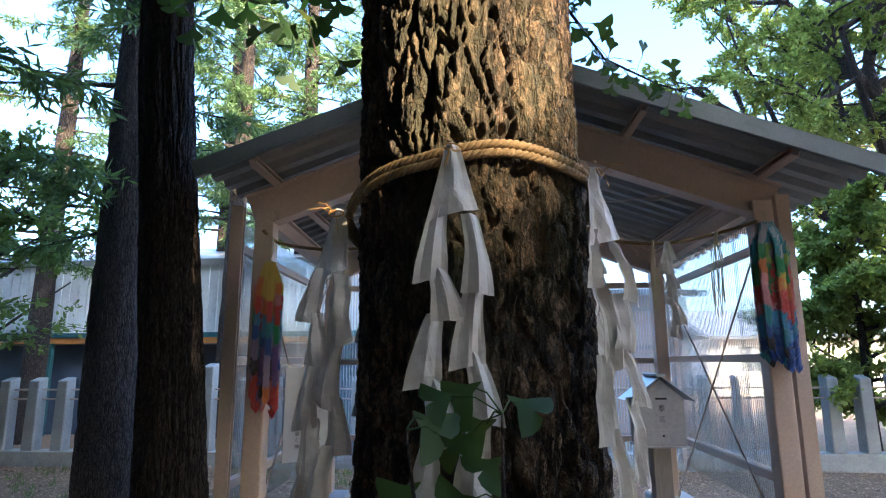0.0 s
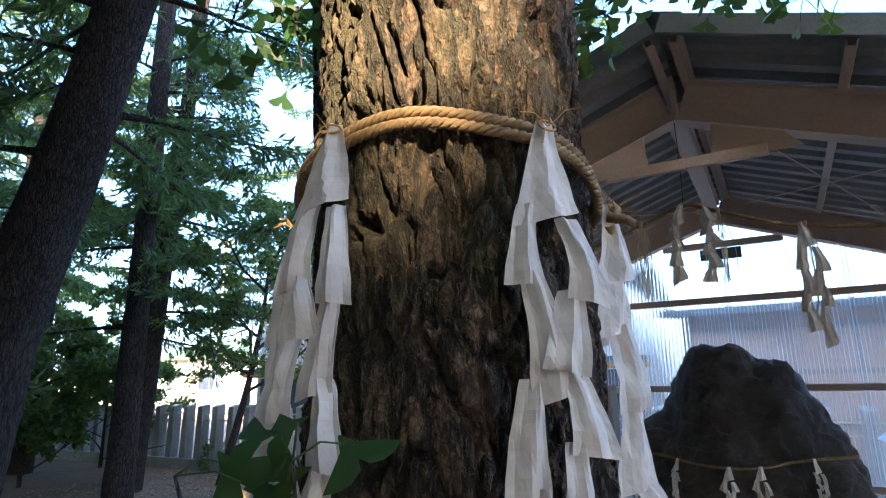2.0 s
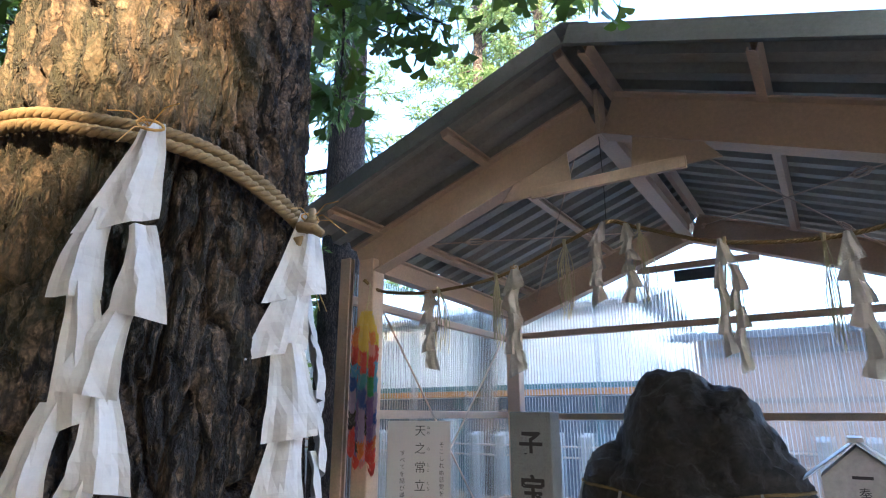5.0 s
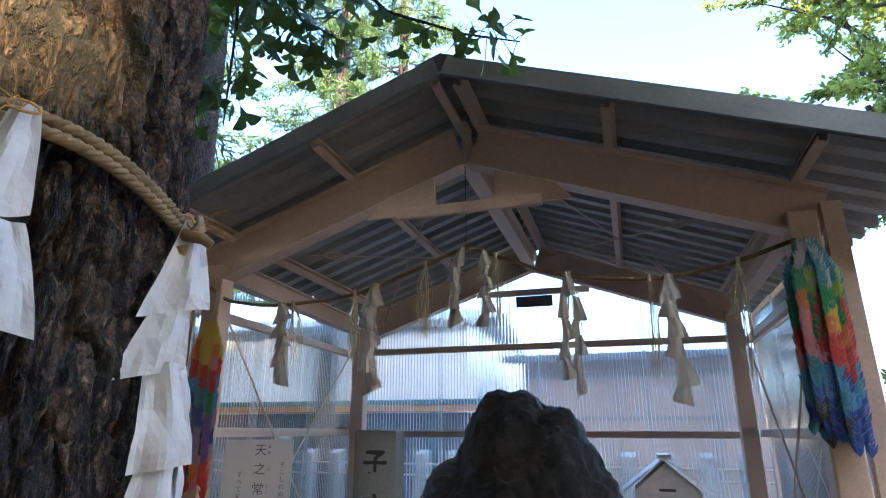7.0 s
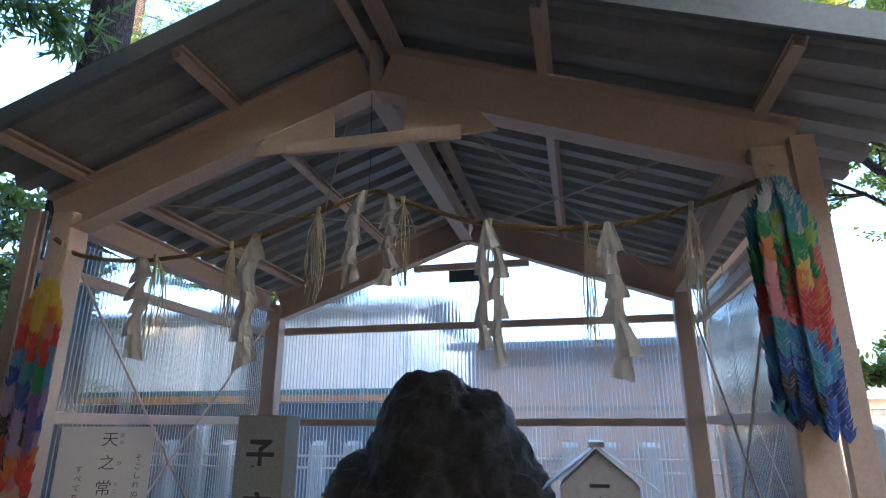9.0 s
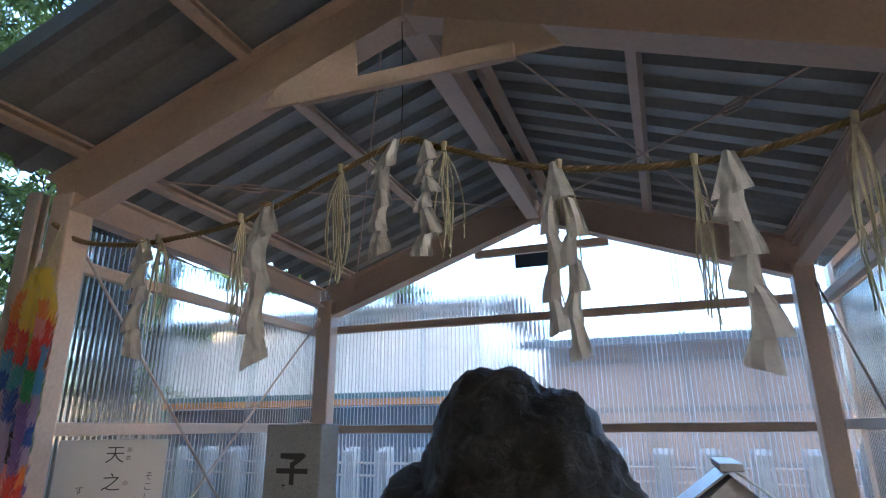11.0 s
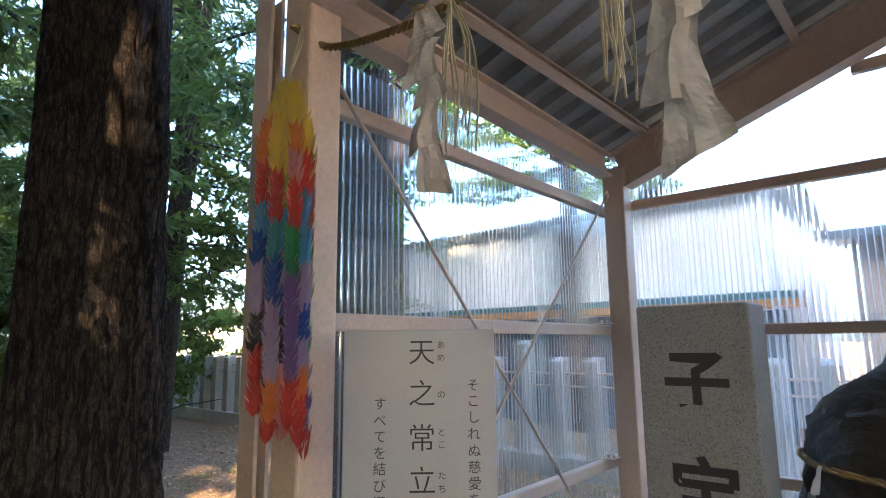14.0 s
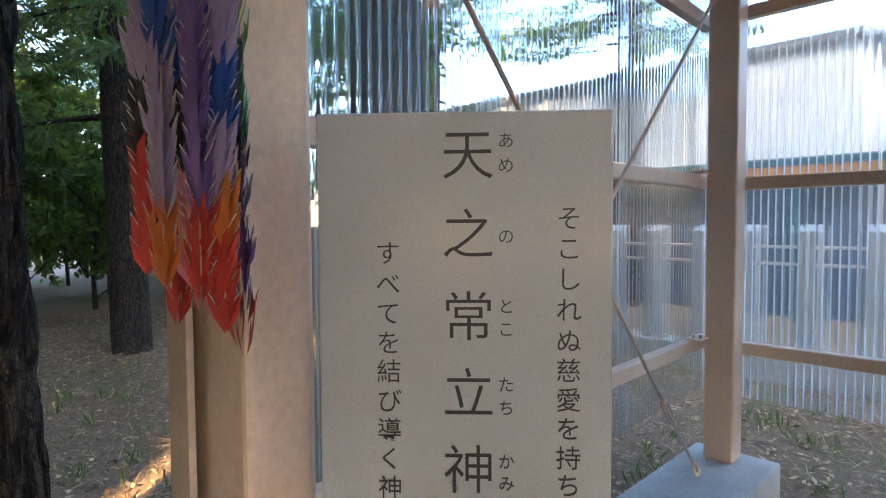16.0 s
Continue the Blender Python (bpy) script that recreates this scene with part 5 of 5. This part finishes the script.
low_post, tall_post = fence_post(1.02), fence_post(1.22)
for i in range(int((FX1 - FX0) / 0.45)):
    p = new("post", tall_post if i % 9 == 4 else low_post)
    p.parent = fence
    p.matrix_parent_inverse = fence.matrix_basis.inverted()
    p.location = (FX0 + 0.2 + i * 0.45, FY, 0.115)

# ---- houses beyond the fence ----
WALL_GREY = surface("ribbed_grey_wall", (0.70, 0.71, 0.71), (0.79, 0.80, 0.80), 0.6, grain=20, blotch=0.8, bump=0.05, stain=(0.40, 0.40, 0.39))
WALL_TAN = surface("tan_render", (0.36, 0.27, 0.22), (0.46, 0.36, 0.30), 0.85, grain=40, blotch=1, bump=0.2, stain=(0.28, 0.22, 0.19))
WALL_CREAM = surface("cream_render", (0.62, 0.58, 0.50), (0.72, 0.68, 0.60), 0.85, grain=40, blotch=1, bump=0.15)
TILE = surface("blue_grey_tiles", (0.12, 0.14, 0.17), (0.20, 0.22, 0.26), 0.45, grain=18, blotch=1.5, bump=0.3)
TEAL = surface("teal_gutter", (0.03, 0.10, 0.11), (0.05, 0.14, 0.15), 0.45, grain=20, bump=0.05)
AMBER_GLOW = surface("amber_glow", (0.40, 0.17, 0.03), (0.50, 0.23, 0.05), 0.6, grain=15, bump=0.1)
GREEN_ROOF = surface("green_roof", (0.12, 0.22, 0.10), (0.18, 0.28, 0.14), 0.5, grain=15, bump=0.2)
DARKGLASS = surface("window_glass", (0.05, 0.06, 0.08), (0.09, 0.11, 0.14), 0.08, grain=5, bump=0.0)
WHITE = surface("white_frame", (0.70, 0.70, 0.70), (0.80, 0.80, 0.80), 0.5, grain=30, bump=0.05)


def wall_window(parent, x0, x1, z0, z1, y):
    w = part("window", box((x0 - 0.05, y - 0.05, z0 - 0.05), (x1 + 0.05, y + 0.02, z1 + 0.05)), WHITE, parent, bevel=0.004)
    mid = (x0 + x1) / 2
    for a, b3 in ((x0, mid - 0.02), (mid + 0.02, x1)):
        part("pane", box((a, y - 0.056, z0), (b3, y - 0.052, z1)), DARKGLASS, w)


def house(x0, x1, y0, y1, eave, ridge, wall, roof, label, windows=(), ribs=False, along="x", over=0.5):
    h = thing("house", ((x0 + x1) / 2, (y0 + y1) / 2, GROUND), label, "house")
    bm = bmesh.new()
    add_box(bm, (x0, y0, GROUND), (x1, y1, eave))
    part("wall", bm, wall, h)
    if ribs:
        bm = bmesh.new()
        x = x0
        while x < x1:
            add_box(bm, (x, y0 - 0.025, GROUND), (x + 0.06, y0, eave))
            x += 0.2
        part("wall_ribs", bm, wall, h)
    bm = bmesh.new()
    if along == "x":
        ym = (y0 + y1) / 2
        rows = [(y0 - over, eave - 0.10), (ym, ridge), (y1 + over, eave - 0.10)]
        a = [bm.verts.new((x0 - over, y, z)) for y, z in rows]
        b3 = [bm.verts.new((x1 + over, y, z)) for y, z in rows]
    else:
        xm = (x0 + x1) / 2
        rows = [(x0 - over, eave - 0.10), (xm, ridge), (x1 + over, eave - 0.10)]
        a = [bm.verts.new((x, y0 - over, z)) for x, z in rows]
        b3 = [bm.verts.new((x, y1 + over, z)) for x, z in rows]
    for i in (0, 1):
        bm.faces.new((a[i], a[i + 1], b3[i + 1], b3[i]))
    r = part("roof", bm, roof, h)
    r.modifiers.new("thick", "SOLIDIFY").thickness = 0.14
    # battens that make the tile courses
    if along == "x":
        bm = bmesh.new()
        x = x0 - over
        while x < x1 + over:
            m, ln = frame_to((x, y0 - over, eave - 0.09), (x, ym, ridge + 0.01))
            add_box(bm, (0, -0.04, 0), (ln, 0.04, 0.05), m)
            x += 0.28
        part("tile_rolls", bm, roof, h)
    for w in windows:
        wall_window(h, *w, y0)
    return h


shed = house(-12.2, -2.0, 12.6, 20.0, 3.62, 4.5, WALL_GREY, ROOFING, "long shed with pale ribbed metal walls and teal gutter", ribs=True, over=0.12)
part("gutter", box((-12.4, 12.10, 1.92), (-1.5, 12.58, 2.02)), TEAL, shed, "teal canopy edge")
# amber colour stands in for a warm glow under the canopy; no lamp here
part("fascia_board", box((-12.3, 12.12, 1.80), (-1.5, 12.56, 1.916)), AMBER_GLOW, shed, "board under the canopy with a warm amber glow put into its colour")
# flat dark panel: the shade inside the open front, put into its colour
part("shaded_front_panel", box((-12.0, 12.50, GROUND), (-1.7, 12.598, 1.78)), PLAQUE_AND_SHADE, shed, "dark panel painted as the shaded open front under the canopy")
for i in range(4):
    x = -12.2 + i * 3.2
    part("canopy_post", box((x, 12.16, GROUND), (x + 0.1, 12.26, 1.80)), TEAL, shed)
brown_house = house(-0.9, 4.6, 13.2, 19.0, 2.86, 3.05, WALL_TAN, TILE, "brown two-part house with blue-grey roof behind the fence", over=0.35)
for z in (0.75, 1.62, 2.45):
    part("wall_band", box((-0.9, 13.16, z), (4.6, 13.20, z + 0.09)), OLDWOOD, brown_house, "weathered timber band")
for x in (-0.86, 0.9, 2.7, 4.46):
    part("corner_board", box((x, 13.15, GROUND), (x + 0.10, 13.198, 2.80)), OLDWOOD, brown_house)
house(9.6, 20.0, 25.0, 33.0, 2.3, 3.6, WALL_CREAM, TILE, "tiled house with pale walls far behind the fence", windows=((10.4, 11.4, 0.9, 1.9), (12.2, 13.4, 0.9, 1.9)), over=0.6)
house(-36.0, -27.5, 26.0, 33.0, 3.6, 4.9, WALL_CREAM, GREEN_ROOF, "distant pale house with a green roof", windows=((-35.0, -33.4, 1.6, 2.8), (-31.8, -29.8, 1.6, 2.8)), over=0.6)
house(-46.0, -39.0, 21.0, 27.0, 2.8, 4.2, WALL_CREAM, TILE, "distant cream house among trees", windows=((-45.0, -43.0, 1.0, 2.0),), over=0.6)
for x, y in ((-20.5, 18.0), (27.0, 24.0)):
    pole = thing("utility_pole", (x, y, GROUND), "thin grey utility pole beyond the fence", "pole")
    part("shaft", tube([(x, y, GROUND), (x, y, 8.4)], [0.13, 0.10], 10), CONCRETE, pole)
    part("crossarm", box((x - 0.7, y - 0.05, 8.0), (x + 0.7, y + 0.05, 8.1)), GALV, pole)
wire = thing("overhead_cable", (-20.5, 18.0, 8.11), "thin black overhead cable against the sky", "cable")
part("cable", tube([(-20.5, 18.0, 8.11), (-4, 20.0, 7.5), (8, 21.6, 7.4), (27.0, 24.0, 8.11)], 0.012, 5), INK, wire)

# ---- unseen trees added behind the path, sunny side: shade the place, let patches through ----
def unseen_shade_tree(x, y, height, spread, seed):
    rng = np.random.default_rng(seed)
    tree = thing("unseen_shade_tree", (x, y, GROUND), "unseen dense evergreen tree added to shade the path", "tree")
    part("trunk", tube([(x, y, GROUND - 0.1), (x, y, height * 0.6), (x, y, height)], [0.3, 0.2, 0.05], 12), CEDAR, tree)
    n = int((5200 if x > 6 else 9000) * height / 11)
    c = rng.normal(0, 1, (n, 3))
    c = unit(c) * (rng.random((n, 1)) ** 0.4)
    pos = np.array((x, y, height * 0.56)) + c * np.array((spread, spread, height * 0.46))
    # random openings between the limbs; below, two cut to sunlight the ginkgo's trunk
    keep = np.array([noise.noise(Vector(p) * 0.55 + Vector((seed, 0, 0))) > -0.19 for p in pos])
    pos = pos[keep]
    d = unit(rng.normal(0, 1, pos.shape))
    sd = unit(np.cross(d, rng.normal(0, 1, pos.shape)))
    sz = 0.55 + 0.3 * rng.random((len(pos), 1))
    dirn = np.array(to_sun)
    across = unit(np.array([[-dirn[1], dirn[0], 0.0]]))[0]
    upward = np.cross(dirn, across)
    rel = pos + d * sz * 0.5 - np.array((0.34, 1.21, 0.0))
    a, u, slack = rel @ across, rel @ upward / math.cos(radians(SUN_EL)), 0.42 * sz[:, 0]
    keep = np.ones(len(pos), bool)
    # leaves left out in two gaps that put sun patches on the trunk
    for a0, a1, u0, u1 in ((-0.12, 0.12, 2.16, 4.6), (0.33, 0.37, 0.50, 0.80)):
        keep &= ~((a > a0 - slack) & (a < a1 + slack) & (u > u0 - slack) & (u < u1 + slack))
    pos, d, sd, sz = pos[keep], d[keep], sd[keep], sz[keep]
    leaf_object("crown", pos, d * sz, sd * sz * 0.8, RHOMB, BROAD, tree)


for i, (x, y, h, s) in enumerate(((12.4, -4.8, 15.0, 3.9), (7.8, -9.9, 10.6, 3.6), (10.2, -6.9, 8.0, 1.7), (15.4, -1.5, 16.0, 4.1), (4.6, -13.4, 11.0, 4.0), (15.2, -9.2, 12.8, 4.0), (17.5, -6.6, 17.0, 4.4), (10.1, -14.8, 12.8, 4.0), (18.2, 1.6, 16.0, 4.3), (0.0, -16.0, 14.0, 4.2), (-4.0, -7.0, 10.0, 3.6), (-9.0, -6.0, 11.0, 3.6), (1.0, -8.0, 10.0, 3.4), (-14.0, -4.0, 11.0, 4.0), (-1.5, -5.2, 8.5, 2.9), (2.6, -5.8, 8.0, 2.5), (-6.0, -3.6, 9.0, 3.0), (5.2, -7.6, 7.6, 2.4))):
    unseen_shade_tree(x, y, h, s, 200 + i)

# ---- litter on the ground ----
def litter(name, x0, x1, y0, y1, n, sizes, dark, light, seed, label):
    rng = np.random.default_rng(seed)
    p = np.stack((x0 + (x1 - x0) * rng.random(n), y0 + (y1 - y0) * rng.random(n), np.zeros(n)), axis=1)
    inside = (np.abs(p[:, 0] + 1.35) < 0.24) & (p[:, 1] > 3.6) & (p[:, 1] < 6.5)
    p = p[~inside]
    p[:, 2] = [ground_z(a, b3) + 0.008 + 0.02 * rng.random() for a, b3 in p[:, :2]]
    az = rng.random(len(p)) * 2 * math.pi
    d = np.stack((np.cos(az), np.sin(az), rng.normal(0, 0.25, len(p))), axis=1)
    sd = unit(np.cross(d, np.array((0, 0, 1.0)) + rng.normal(0, 0.35, d.shape)))
    sz = sizes[0] + (sizes[1] - sizes[0]) * rng.random((len(p), 1)) ** 2
    ob = leaf_object(name, p, d * sz, sd * sz * sizes[2], RHOMB, leaf_material(name, dark, light, 0.1), None)
    tagged(ob, label, "litter", kind="stuff")


litter("fallen_leaves", -10, 5.5, -3.0, 8.7, 110000, (0.016, 0.060, 0.5), (0.11, 0.062, 0.034), (0.44, 0.29, 0.165), 301, "brown fallen leaves covering the soil")
litter("dry_needles", -9, 5.0, -2.5, 8.7, 105000, (0.04, 0.13, 0.06), (0.13, 0.08, 0.045), (0.42, 0.30, 0.17), 302, "dry cedar needles scattered over the soil")
rng = np.random.default_rng(303)
tuft = rng.random((260, 2)) * np.array((8.0, 4.5)) + np.array((-6.5, 4.2))
gp = np.repeat(tuft, 14, axis=0) + rng.normal(0, 0.03, (260 * 14, 2))
gp = gp[~((np.abs(gp[:, 0] + 1.35) < 0.26) & (gp[:, 1] > 3.6) & (gp[:, 1] < 6.5))]
gz = np.array([ground_z(a, b3) for a, b3 in gp])
gb = np.column_stack((gp, gz))
gd = unit(np.column_stack((rng.normal(0, 0.35, (len(gb), 2)), np.ones(len(gb)))))
gs = 0.05 + 0.09 * rng.random((len(gb), 1))
tagged(leaf_object("grass_tufts", gb, gd * gs, unit(np.cross(gd, rng.normal(0, 1, gd.shape))) * gs * 0.08, RHOMB, leaf_material("grass", (0.05, 0.10, 0.02), (0.14, 0.20, 0.05), 0.3)), "sparse tufts of green grass", "grass", kind="stuff")
